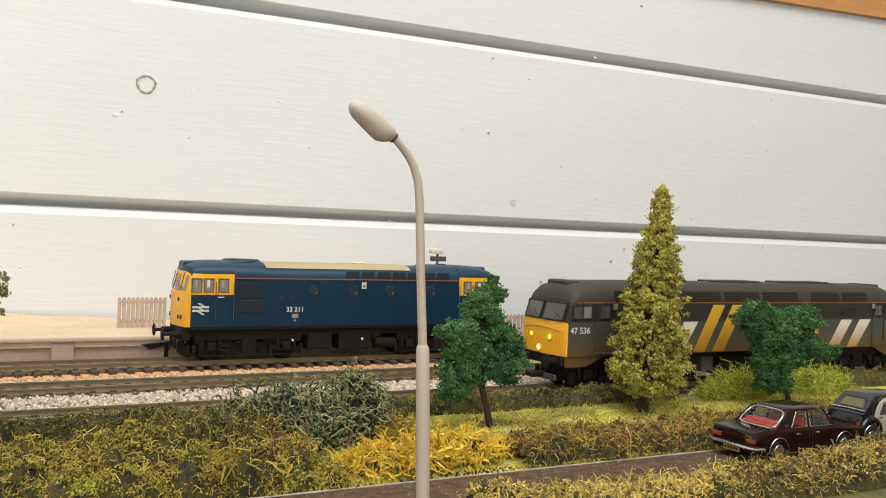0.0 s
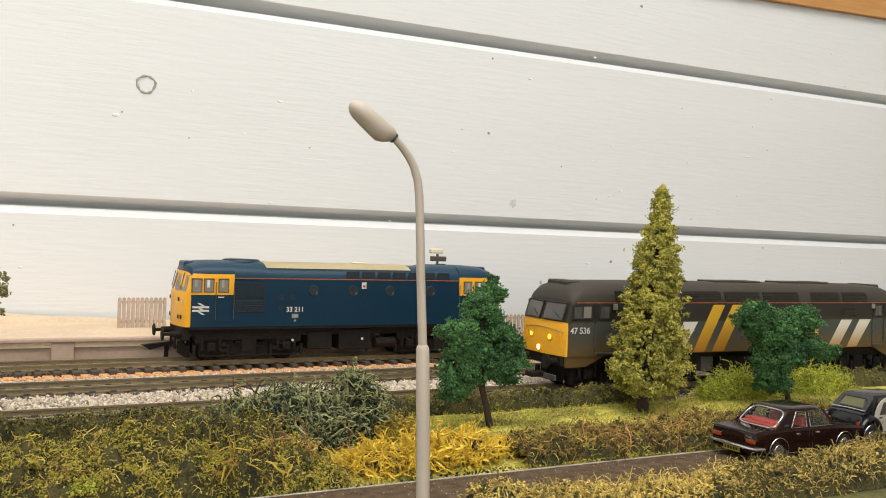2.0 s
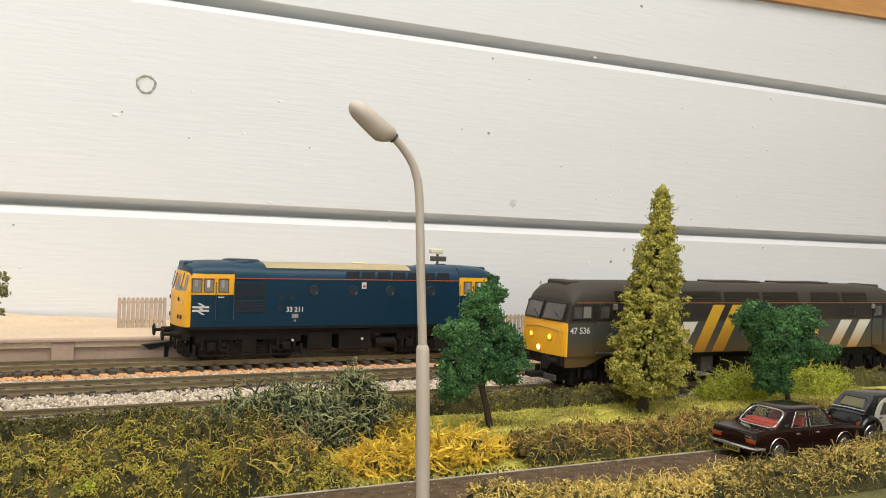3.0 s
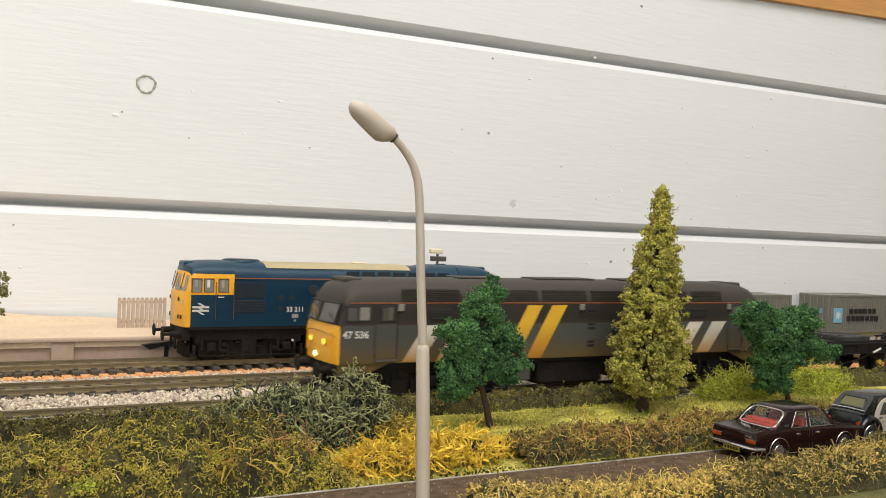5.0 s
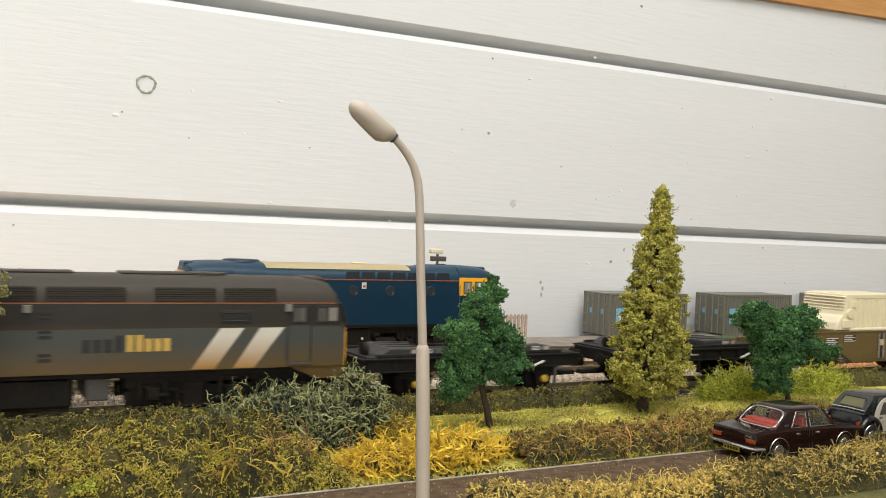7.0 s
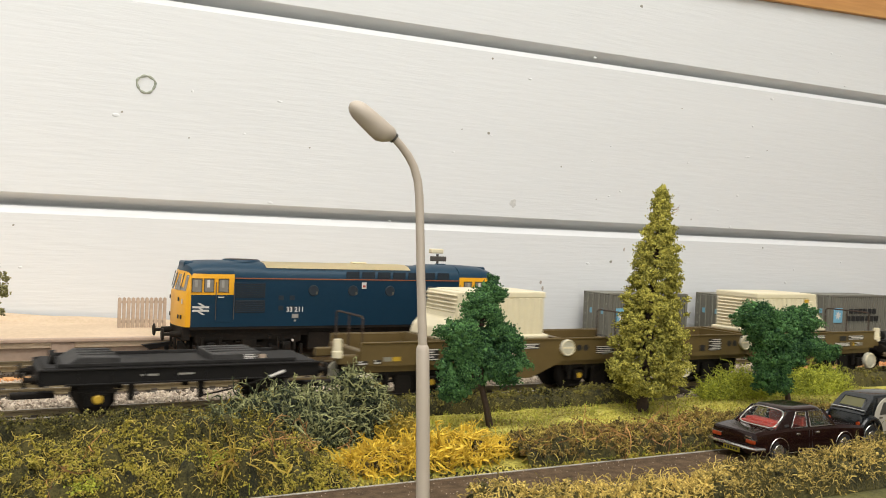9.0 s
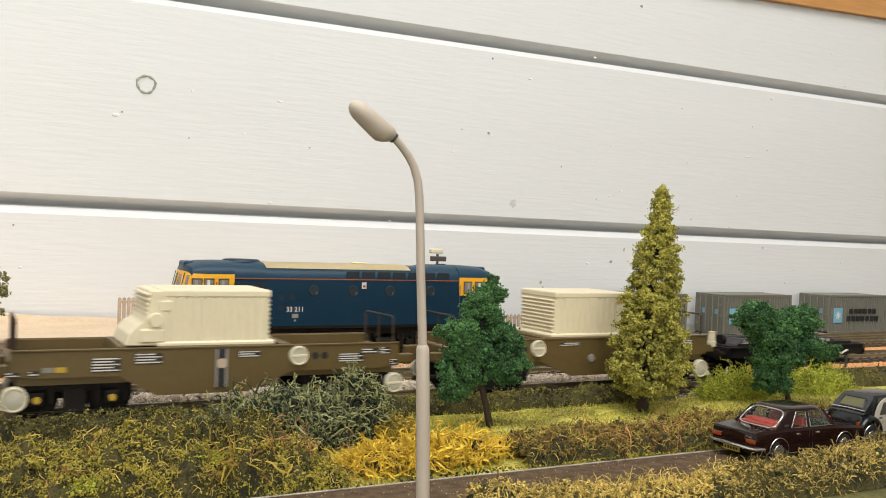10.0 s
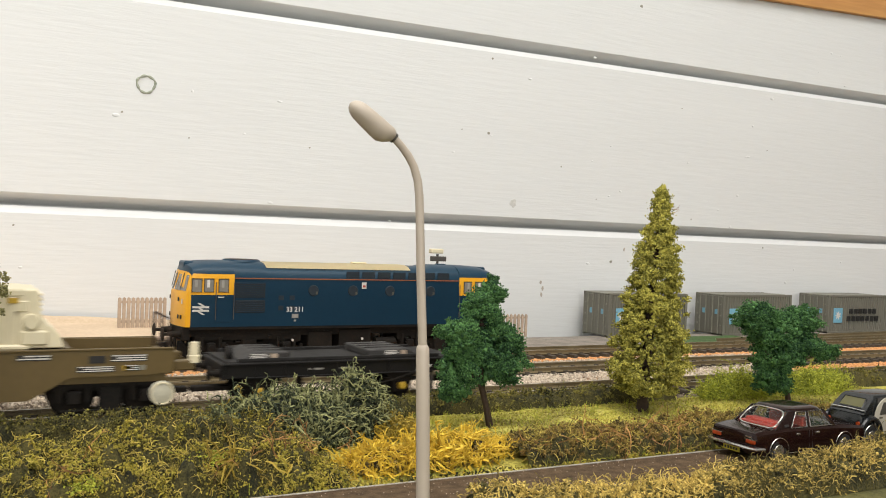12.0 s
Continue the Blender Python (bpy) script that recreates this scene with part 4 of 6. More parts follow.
def street_lamp():
    la = thing("street_lamp", 103.9, 200, -4, "grey plastic street lamp with a swan neck", "street lamp")
    part("base", tube(bmesh.new(), [(0.2, 0, -2), (-0.9, 0, 26), (-1.75, 0, 44.2), (-1.78, 0, 45), (-1.8, 0, 45.5)], [1.75, 1.72, 1.68, 1.5, 1.2], 20), M_LAMP, la, smooth=True)
    pts = [(-1.8, 0, 45), (-3.0, 0, 62), (-3.75, 0, 74), (-4.05, 0, 79), (-4.3, 0, 82.5), (-4.9, 0, 86.2), (-6.1, 0, 89.6), (-7.8, 0, 92.2), (-9.8, 0, 94.4), (-11.9, 0, 96.2)]
    rad = [1.14, 1.1, 1.08, 1.07, 1.06, 1.05, 1.03, 1.0, .96, .92]
    part("pole", tube(bmesh.new(), pts, rad, 16), M_LAMP, la, smooth=True)
    end = Vector(pts[-1])
    d = Vector((-10.8, 0, 7.9)).normalized()
    up = d.cross(Vector((0, 1, 0)))
    up = up if up.z > 0 else -up
    hd = part("head", lamp_head(end, d, up), M_LAMP, la, smooth=True)
    part("collar", tube(bmesh.new(), [tuple(end - d * .4), tuple(end + d * .5)], [1.35, 1.35], 16), M_CAMGREY, la, smooth=True)


def lamp_head(end, d, up):
    bm = bmesh.new()
    rings = []
    for t, w, h in ((0, 1.1, 1.1), (.5, 1.8, 1.7), (1.5, 2.5, 2.35), (3, 2.9, 2.7), (5, 2.95, 2.7), (8, 2.85, 2.55), (10.8, 2.65, 2.35), (12.2, 2.1, 1.9), (13.1, 1.2, 1.2), (13.5, .4, .4)):
        c = end + d * t - up * (1.0 * min(t, 3) / 3)
        rings.append([tuple(c + Vector((0, 1, 0)) * math.cos(a) * w + up * math.sin(a) * (h if math.sin(a) > 0 else h * .95)) for a in (2 * math.pi * k / 20 for k in range(20))])
    return loft(bm, rings)


# ---- rolling stock ----
def roof_pt(w, zc, zt, a):
    c, s = math.cos(a), math.sin(a)
    return math.copysign(abs(c) ** 0.62, -c) * w, zc + (zt - zc) * s ** 0.9


def shell_ring(x, w, zb, zm, zc, zt, bulge):
    """One cross-section of an engine body, bowed forward in the middle by bulge."""
    pts = [(-w, zb), (-w, zm), (-w * 0.985, zc)]
    pts += [roof_pt(w * 0.985, zc, zt, math.pi * k / 10) for k in range(1, 10)]
    across = [p[0] for p in pts[3:]]
    pts += [(w * 0.985, zc), (w, zm), (w, zb)] + [(y, zb) for y in reversed(across)]
    return [(x - bulge * (1 - (y / w) ** 2), y, z) for y, z in pts]


def shell(rows, length, half=None):
    """Rings from the front rows (x, w, zb, zm, zc, zt, bulge), mirrored for the rear."""
    front = [shell_ring(*r) for r in rows]
    back = [shell_ring(length - r[0], *r[1:6], -r[6]) for r in reversed(rows)]
    return front + back


def engine_body(rings, mats):
    """Skins the rings of an engine and closes both ends with upright strips, so that the noses are bowed."""
    bm = bmesh.new()
    vs = [[bm.verts.new(p) for p in r] for r in rings]
    n = len(vs[0])
    for i, (a, b) in enumerate(zip(vs, vs[1:])):
        for k in range(n):
            bm.faces.new((a[k], a[(k + 1) % n], b[(k + 1) % n], b[k])).material_index = mats(i, k)
    for v, i in ((vs[0], -1), (vs[-1], len(vs) - 1)):
        strips = [(0, 1, 2, 3, 23), (11, 12, 13, 14, 15)] + [(k, k + 1, 25 - k, 26 - k) for k in range(3, 11)]
        for q in strips:
            bm.faces.new([v[k] for k in q]).material_index = mats(i, -1)
    return bm


def wheelset(x, r, parent, rods=None, material=None):
    bm = bmesh.new()
    for s in (-1, 1):
        tube(bm, [(0, s * 7.0, 0), (0, s * 7.25, 0), (0, s * 9.2, 0), (0, s * 9.4, 0)], [r + .7, r + .7, r, r - .4], 20)
        for k in range(5):
            a = k * 6.283 / 5
            box(bm, math.cos(a) * r * .5 - .5, math.cos(a) * r * .5 + .5, s * 9.2 - .2, s * 9.2 + .2, math.sin(a) * r * .5 - .5, math.sin(a) * r * .5 + .5)
    tube(bm, [(0, -7, 0), (0, 7, 0)], 1.0, 8)
    ob = part("wheelset", bm, material or M_BLACK, parent)
    ob.matrix_basis = pose(x * MM, 0, r * MM)
    return ob


def bogie(name, x, parent, axles, r, half, zt, spread, caps=None, seed=1, cap_sides=(-1, 1)):
    """Side frames with springs and axleboxes round the wheels."""
    rnd = random.Random(seed)
    bm = bmesh.new()
    for s in (-1, 1):
        y0, y1 = sorted((s * 12.2, s * 14.2))
        e = spread / 2 + 6
        prism(bm, [(-e, zt - 4.5), (-e + 3, zt - 5.5), (-e + 6, zt - 3.5), (e - 6, zt - 3.5), (e - 3, zt - 5.5), (e, zt - 4.5), (e, zt), (-e, zt)], y0, y1)
        for ax in axles:
            box(bm, ax - 2.3, ax + 2.3, s * 14.6 - 1.2, s * 14.6 + 1.2, r - 2.2, r + 2.4, bevel=.4)
            for d in (-4.6, 4.6):
                tube(bm, [(ax + d, s * 14.2, r - 1.5), (ax + d, s * 14.2, zt - 2)], 1.0, 8)
        for k in range(len(axles) - 1):
            m = (axles[k] + axles[k + 1]) / 2
            box(bm, m - 4, m + 4, s * 13.6 - .8, s * 13.6 + .8, 2.6, zt - 3, bevel=.5)
        tube(bm, [(-e + 2, s * 14.8, 3.0), (e - 2, s * 14.8, 3.0)], .4, 6)
    box(bm, -8, 8, -12, 12, zt - 5, zt - .5)
    if caps is None:
        # dense frame, brake gear and steps between the wheels of an engine
        box(bm, -spread / 2 - 3, spread / 2 + 3, -6.5, 6.5, 2.4, zt - 1)
        for s in (-1, 1):
            box(bm, -spread / 2 - 4, spread / 2 + 4, *sorted((s * 9.6, s * 12.0)), 3.4, zt - 2)
            for ax in axles:
                tube(bm, [(ax, s * 14, r), (ax, s * 16.4, r)], [1.9, 1.5], 10)
                for q in (-1, 1):
                    box(bm, ax + q * (r + 1.3) - .8, ax + q * (r + 1.3) + .8, *sorted((s * 12, s * 14.6)), 2.6, 8.5, bevel=.3)
            for k in range(14):
                xx = rnd.uniform(-spread / 2, spread / 2)
                zz = rnd.uniform(4, zt - 3)
                box(bm, xx - rnd.uniform(.5, 2.2), xx + rnd.uniform(.5, 2.2), *sorted((s * 13, s * rnd.uniform(14.2, 15.6))), zz, zz + rnd.uniform(.6, 2.2), bevel=.15)
    b = part("bogie", bm, M_BLACK, parent)
    b.matrix_basis = pose(x * MM, 0, 0)
    for ax in axles:
        wheelset(ax, r, b)
        if caps:
            for s in cap_sides:
                part("axlebox_cover", tube(bmesh.new(), [(ax, s * 15.6, r), (ax, s * 16.2, r)], [1.35, 1.2], 14), caps, b, "yellow axlebox cover")
    return b


def buffers(parent, x, sgn, z, y, r=3.0, lng=5.5, material=None):
    for s in (-1, 1):
        bm = tube(bmesh.new(), [(x, s * y, z), (x + sgn * lng * .55, s * y, z), (x + sgn * lng * .55, s * y, z), (x + sgn * (lng - .9), s * y, z)], [1.7, 1.5, .9, .9], 12)
        tube(bm, [(x + sgn * (lng - .9), s * y, z), (x + sgn * (lng - .3), s * y, z), (x + sgn * lng, s * y, z)], [r, r, r * .8], 18)
        part("buffer", bm, material or M_BLACK, parent)


def slab(corners, d):
    """A thin plate on four corners, thickened by the vector d."""
    bm = bmesh.new()
    a = [bm.verts.new(c) for c in corners]
    b = [bm.verts.new(Vector(c) + Vector(d)) for c in corners]
    bm.faces.new(a)
    bm.faces.new(b[::-1])
    for i in range(4):
        j = (i + 1) % 4
        bm.faces.new((a[i], b[i], b[j], a[j]))
    return bm


def side_window(parent, x0, x1, z0, z1, y, frame_mat, pane_mat):
    s = -1 if y < 0 else 1
    w = part("window", B(x0 - .5, x1 + .5, *sorted((y, y + s * .25)), z0 - .5, z1 + .5, bevel=.1), frame_mat, parent)
    part("seal", B(x0 - .1, x1 + .1, *sorted((y + s * .1, y + s * .32)), z0 - .1, z1 + .1, bevel=.2), M_RUBBER, w)
    part("pane", B(x0 + .35, x1 - .35, *sorted((y + s * .2, y + s * .4)), z0 + .35, z1 - .35, bevel=.3), pane_mat, w)
    return w


def grey_engine():
    e = thing("diesel_locomotive", 243.4, YC[0], 0, "weathered dark grey diesel engine with yellow and white stripes", "locomotive", "trains")
    L, w, zb = 234.0, 18.0, 16.3
    rows = [(0, 17.6, zb, 29.5, 30.4, 31.0, 2.2), (0.6, 18, zb, 30.6, 31.4, 32.0, 2.2), (3.2, 17.8, zb, 31.8, 39.6, 42.2, 2.0), (4.2, 17.9, zb, 31.8, 40.8, 45.4, 1.9),
            (6.4, 18, zb, 31.8, 41, 48.4, 1.7), (10, 18, zb, 31.8, 41, 49.9, 1.0), (20, 18, zb, 31.8, 41, 50.6, 0), (60, 18, zb, 31.8, 41, 50.9, 0)]
    n = len(rows) * 2 - 2

    def pick(i, k):
        if i in (-1, 0, n, n + 1):
            return 3
        if k == 0 or k >= 13:
            return 0
        if k in (1, 12) or i in (1, n - 1):
            return 1
        return 2
    part("body", engine_body(shell(rows, L), pick), [M_SIDE47, M_BAND47, M_ROOF47, M_YELLOW], e, smooth=True)
    for s in (-1, 1):
        ys = s * 18.0
        near = sorted((ys, ys + s * .14))
        for a, b, c, d, zt, m in ((28.2, 37, 38, 47.3, 31.6, M_STRIPE_W), (44, 52.2, 53, 62.4, 31.6, M_STRIPE_W), (61.5, 69.3, 69.8, 79, 31.6, M_STRIPE_W),
                                  (76.3, 83.8, 89, 96.8, 39.9, M_STRIPE_Y), (89, 96.8, 102, 110.2, 39.9, M_STRIPE_Y), (173.6, 182, 184, 192.8, 31.6, M_STRIPE_W), (189, 197, 199, 208.4, 31.6, M_STRIPE_W)):
            bm = bmesh.new()
            prism(bm, [(a, zb + .3), (b, zb + .3), (d, zt), (c, zt)], *near)
            part("stripe", bm, m, e, "dirty painted slanting stripe")
        for x0, x1 in ((3, 13.5), (18.2, 23.9), (221.3, 230.3), (211.5, 217.2)):
            wd = side_window(e, x0, x1, 33.4, 39.6, ys * .995, M_RUBBER, M_GLASS_DARK)
            # pale plate over the pane paints the light seen in the cab
            part("window_light", B(x0 + (x1 - x0) * .55, x1 - .5, *sorted((ys * 1.018, ys * 1.021)), 34.0, 39.2), M_GLASS_GREY if x1 - x0 > 8 else M_GLINT_MID, wd)
            if x1 - x0 > 8:
                part("mullion", B((x0 + x1) / 2 - .3, (x0 + x1) / 2 + .3, *sorted((ys * 1.01, ys * 1.022)), 33.4, 39.6), M_RUBBER, wd)
        for x0, x1 in ((15.9, 25.6), (210, 219.3)):
            dr = part("cab_door", B(x0 + .3, x1 - .3, *near, 18.2, 32.2, bevel=.1), M_SIDE47, e)
            for xx in (x0 - .6, x1 + .2):
                part("handrail", tube(bmesh.new(), [(xx, ys + s * .7, 20), (xx, ys + s * .7, 31)], .25, 6), M_CAMGREY, dr)
            part("step", B(x0, x1, *sorted((ys, ys + s * .8)), 17.2, 18.0), M_CAMGREY, dr)
            for xx in (x0, x1):
                part("door_seam", B(xx - .15, xx + .15, *near, 17.5, 40.4), M_RUBBER, dr)
        for x0, x1 in ((41, 49.8), (184.5, 195)):
            side_window(e, x0, x1, 34.0, 37.6, ys, M_RUBBER, M_GRILLE)
        for x0 in (25.6, 117, 208.5):
            part("grab_box", B(x0, x0 + 2.6, *sorted((ys, ys + s * .7)), 37.6, 40.4, bevel=.2), M_CONTTOP, e)
        for x0, z0 in ((122, 30.6), (122, 28.8), (122, 22.6), (122, 20.8), (122, 37.2), (122, 35.4)):
            part("foot_hole", B(x0, x0 + 4.2, *near, z0, z0 + 1.1, bevel=.05), M_GRILLE, e)
        part("cantrail_line", B(5, L - 5, *sorted((ys * .986, ys * .993)), 40.7, 41.1), M_ORANGELINE, e)
        for x0, x1 in ((27.4, 54.6), (67.7, 94.2), (97, 121), (124, 150), (160, 182), (185, 205)):
            g = part("grille", grille_back(x0, x1, s), M_GRILLE47, e)
            for k in range(6):
                y, z = roof_pt(17.73, 41, 50.9, math.asin(((0.9 + k * .8) / 9.9) ** (1 / .9)))
                part("slat", B(x0, x1, *sorted((-s * y * 1 + s * .0, -s * y + s * .35)), 41 + 0.8 + k * .8, 41 + 1.25 + k * .8), M_ROOF47, g)
        for k in range(9):
            x0 = 136 + k * 3.6 if k < 4 else 150.6 + (k - 4) * 3.2
            m = M_LOGO_K if k < 4 else M_LOGO_Y
            part("logo_bar", B(x0, x0 + (2.7 if k < 4 else 2.5), *near, 23.6, 28.2 + (1.4 if k in (3, 4, 5) else 0), bevel=.05), m, e)
    writing("running_number", "47 536", 7.4, -18.1, 28.0, 4.0, M_WHITE, e)
    # windscreens, lamps and handrails at both ends
    for end in (0, 1):
        def px(x):
            return x if end == 0 else L - x
        q = -1 if end == 0 else 1
        for y0, y1 in ((-15.2, -1.0), (1.0, 15.2)):
            cs = []
            for y, x, z, bl in ((y0, .75, 32.6, 2.2), (y1, .75, 32.6, 2.2), (y1, 3.1, 40.4, 2.0), (y0, 3.1, 40.4, 2.0)):
                cs.append((px(x - bl * (1 - (y / 18) ** 2)) + q * 1.0, y, z))
            wsc = part("windscreen", slab(cs, (q * -.3, 0, 0)), M_GLASS_DARK, e)
            fr = bmesh.new()
            for a, b in zip(cs, cs[1:] + cs[:1]):
                tube(fr, [a, b], .4, 6)
            part("frame", fr, M_BAND47, wsc)
            part("wiper", tube(bmesh.new(), [cs[0], tuple((Vector(cs[0]) + Vector(cs[2])) / 2 + Vector((q * .3, 0, 0)))], .18, 5), M_RUBBER, wsc)
        for y, z, r, m in ((-7.5, 24.5, 1.5, M_LIGHT_Y), (7.5, 24.5, 1.3, M_LIGHT_Y), (0.5, 18.8, 1.5, M_LIGHT_W)):
            x = px(-2.2 * (1 - (y / 17.6) ** 2))
            lm = part("lamp_rim", tube(bmesh.new(), [(x - q * .1, y, z), (x + q * .4, y, z)], r + .35, 16), M_YELLOW, e)
            part("marker_light", tube(bmesh.new(), [(x + q * .3, y, z), (x + q * .55, y, z)], r * .8, 16), m if end == 0 else M_GLASS_DARK, lm, "lit lamp" if end == 0 else "unlit lamp")
        for y in (-12, -14.6, 12, 14.6):
            x = px(-2.2 * (1 - (y / 17.6) ** 2))
            part("handrail", tube(bmesh.new(), [(x + q * .5, y, 19 if abs(y) > 13 else 22), (x + q * .5, y, 29 if abs(y) > 13 else 26)], .25, 6), M_YELLOW, e)
        part("valance", B(*sorted((px(-1.0), px(5))), -16, 16, 11.5, 16.4, bevel=.6), M_BLACK, e)
        part("snow_guard", B(*sorted((px(-1.6), px(-0.4))), -12, 12, 4.4, 7.2, bevel=.4), M_CAMGREY, e)
        part("nose_beading", tube(bmesh.new(), [(px(-2.2 * (1 - (y / 17.6) ** 2)) + q * .1, y, 28.7 - .006 * y * y) for y in range(-16, 17, 2)], .22, 5), M_LOGO_Y, e)
        for s in (-1, 1):
            fg = bmesh.new()
            prism(fg, [(px(.3), 16.4), (px(23), 16.4), (px(11.5), 11.4), (px(.3), 11.2)], *sorted((s * 16.2, s * 17.4)))
            part("side_fairing", fg, M_SIDE47, e, "brown grey dirty cowl below the cab")
            part("lamp_iron", B(*sorted((px(-.2), px(-.9))), s * 13.2 - .5, s * 13.2 + .5, 25.2, 27.4, bevel=.15), M_WHITE, e)
        buffers(e, px(-1.0), q, 13.6, 11.3, 3.4, 6.0)
        part("coupling", B(*sorted((px(-8), px(0))), -3, 3, 5.2, 7.6, bevel=.4), M_BLACK, e)
    axles = (-29, 0, 29)
    for i, x in enumerate((44, 190)):
        bogie("bogie", x, e, axles, 7.5, 14, 15.0, 66, seed=i)
    part("fuel_tank", B(98, 134, -15, 15, 3.8, 15.5, bevel=1.2), M_BLACK, e)
    part("underframe", B(4, L - 4, -15, 15, 13.8, 16.6), M_BLACK, e)
    for x0 in (86, 138):
        part("battery_box", B(x0, x0 + 8, -14.5, 14.5, 6, 14, bevel=.5), M_CAMGREY, e)
    for x0, lx in ((60, 22), (100, 34), (150, 26)):
        part("roof_hatch", B(x0, x0 + lx, -6, 6, 50.6, 51.4, bevel=.3), M_ROOF47, e)
    for q in (0, 1):
        part("horn_box", B(*((6.0, 14.0) if q == 0 else (L - 14.0, L - 6.0)), -8, 8, 47.3, 50.6, bevel=.7), M_ROOF47, e)
    part("roof_fan", tube(bmesh.new(), [(182, 0, 50.4), (182, 0, 51.4)], 8, 24), M_ROOF47, e)
    return e


def grille_back(x0, x1, s):
    bm = bmesh.new()
    pts = [roof_pt(17.73, 41, 50.9, math.asin(min(1, (h / 9.9) ** (1 / .9)))) for h in (.6, 1.8, 3.0, 4.2, 5.5)]
    a = [bm.verts.new((x0, -s * y + s * .1, z)) for y, z in pts]
    b = [bm.verts.new((x1, -s * y + s * .1, z)) for y, z in pts]
    for k in range(len(pts) - 1):
        bm.faces.new((a[k], b[k], b[k + 1], a[k + 1]))
    ret = bmesh.ops.solidify(bm, geom=bm.faces[:], thickness=.08)
    return bm


def blue_engine():
    e = thing("diesel_locomotive", 101, 478.4, 0, "standing rail blue diesel engine with yellow cab ends", "locomotive", "trains")
    L, w, zb = 181.3, 17.3, 18.2
    rows = [(0, 17.0, zb, 34.2, 34.8, 35.3, 3.2), (0.5, 17.3, zb, 34.4, 35.2, 36.0, 3.2), (2.4, 17.1, zb, 34.6, 44.2, 46.4, 2.8), (3.4, 17.2, zb, 34.6, 45.4, 49.6, 2.6), (9, 17.3, zb, 34.6, 45.2, 51.6, 1.0),
            (17, 17.3, zb, 34.6, 45.2, 52.0, 0), (24.3, 17.3, zb, 34.6, 45.2, 52.1, 0), (24.4, 17.3, zb, 34.6, 43.2, 52.1, 0), (39.5, 17.3, zb, 34.6, 43.2, 52.1, 0), (43, 17.3, zb, 34.6, 43.2, 51.1, 0), (60, 17.3, zb, 34.6, 43.2, 51.1, 0)]
    n = len(rows) * 2 - 2

    def pick(i, k):
        if i in (-1, 0, 1, n - 1, n, n + 1):
            return 1
        if k == 0 or k >= 13:
            return 0
        if k in (1, 12):
            return 1 if i < 6 or i > n - 6 else 0
        return 2
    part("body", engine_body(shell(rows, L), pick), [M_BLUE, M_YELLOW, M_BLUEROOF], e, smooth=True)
    # cream centre roof
    bm = bmesh.new()
    prof = [roof_pt(17.04, 43.2, 51.3, a) for a in (math.asin(min(1, (h / 9.4) ** (1 / .9))) for h in (6.1, 6.9, 7.7, 8.5, 9.2, 9.4))]
    prof = [(y * 1.01, z + .25) for y, z in prof]
    prof = prof + [(-y, z) for y, z in reversed(prof[:-1])]
    a = [bm.verts.new((41.5, y, z)) for y, z in prof]
    b = [bm.verts.new((126, y, z)) for y, z in prof]
    for k in range(len(prof) - 1):
        bm.faces.new((a[k], b[k], b[k + 1], a[k + 1]))
    bmesh.ops.solidify(bm, geom=bm.faces[:], thickness=.3)
    cr = part("roof_panel", bm, M_CREAM, e, "cream painted centre roof panel", smooth=True)
    for k in range(8):
        part("rivet", tube(bmesh.new(), [(54 + k * 10, -15.2, 48.4), (54 + k * 10, -15.7, 48.4)], .35, 6), M_RUBBER, cr)
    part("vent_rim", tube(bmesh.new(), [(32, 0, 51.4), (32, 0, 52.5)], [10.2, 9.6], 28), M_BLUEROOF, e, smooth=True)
    part("vent_grille", tube(bmesh.new(), [(32, 0, 52.4), (32, 0, 52.65)], 8.8, 28), M_TRUNK, e)
    part("roof_cap", B(96, 104, -3, 3, 51.4, 52.4, bevel=.4), M_CREAM, e)
    part("exhaust", B(150, 156, -2, 2, 51.6, 52.5, bevel=.3), M_BLUEROOF, e)
    for s in (-1, 1):
        ys = s * 17.3
        near = sorted((ys, ys + s * .14))
        for off in (0, 1):
            f = (lambda x: x) if off == 0 else (lambda x: L - x)
            for x0, x1 in ((2.4, 7.8), (8.6, 13.8), (16, 21.4)):
                wd = side_window(e, *sorted((f(x0), f(x1))), 35.8, 42.9, ys * .99, M_YELLOW, M_GLASS_GREY)
                # pale strip on the opaque pane paints the brightness seen through the cab
                part("pillar_glint", B(*sorted((f(x0 + 1.6), f(x0 + 3.0))), *sorted((ys * .99 + s * .38, ys * .99 + s * .48)), 38.4, 42.2), M_WHITE if x0 == 8.6 else M_CABIN, wd)
            dr = part("cab_door", B(*sorted((f(15.2), f(23.7))), *near, 20.5, 34.2, bevel=.1), M_BLUE, e)
            for xx in (14.8, 24.1):
                part("handrail", tube(bmesh.new(), [(f(xx), ys + s * .6, 22), (f(xx), ys + s * .6, 41)], .22, 6), M_CAMGREY, dr)
            part("door_handle", B(*sorted((f(16), f(19))), *sorted((ys + s * .1, ys + s * .5)), 33.2, 33.7), M_WHITE, dr)
        part("cantrail_line", B(24.4, L - 24.4, *near, 43.0, 43.5), M_ORANGELINE, e)
        for z0, z1 in ((33, 41), (25.4, 31.8)):
            g = part("grille", B(24.9, 40.6, *near, z0, z1, bevel=.1), M_GRILLE, e)
            for k in range(int((z1 - z0) / 1.0)):
                part("slat", B(25.4, 40.1, *sorted((ys + s * .1, ys + s * .3)), z0 + .4 + k, z0 + .75 + k), M_BLUE, g)
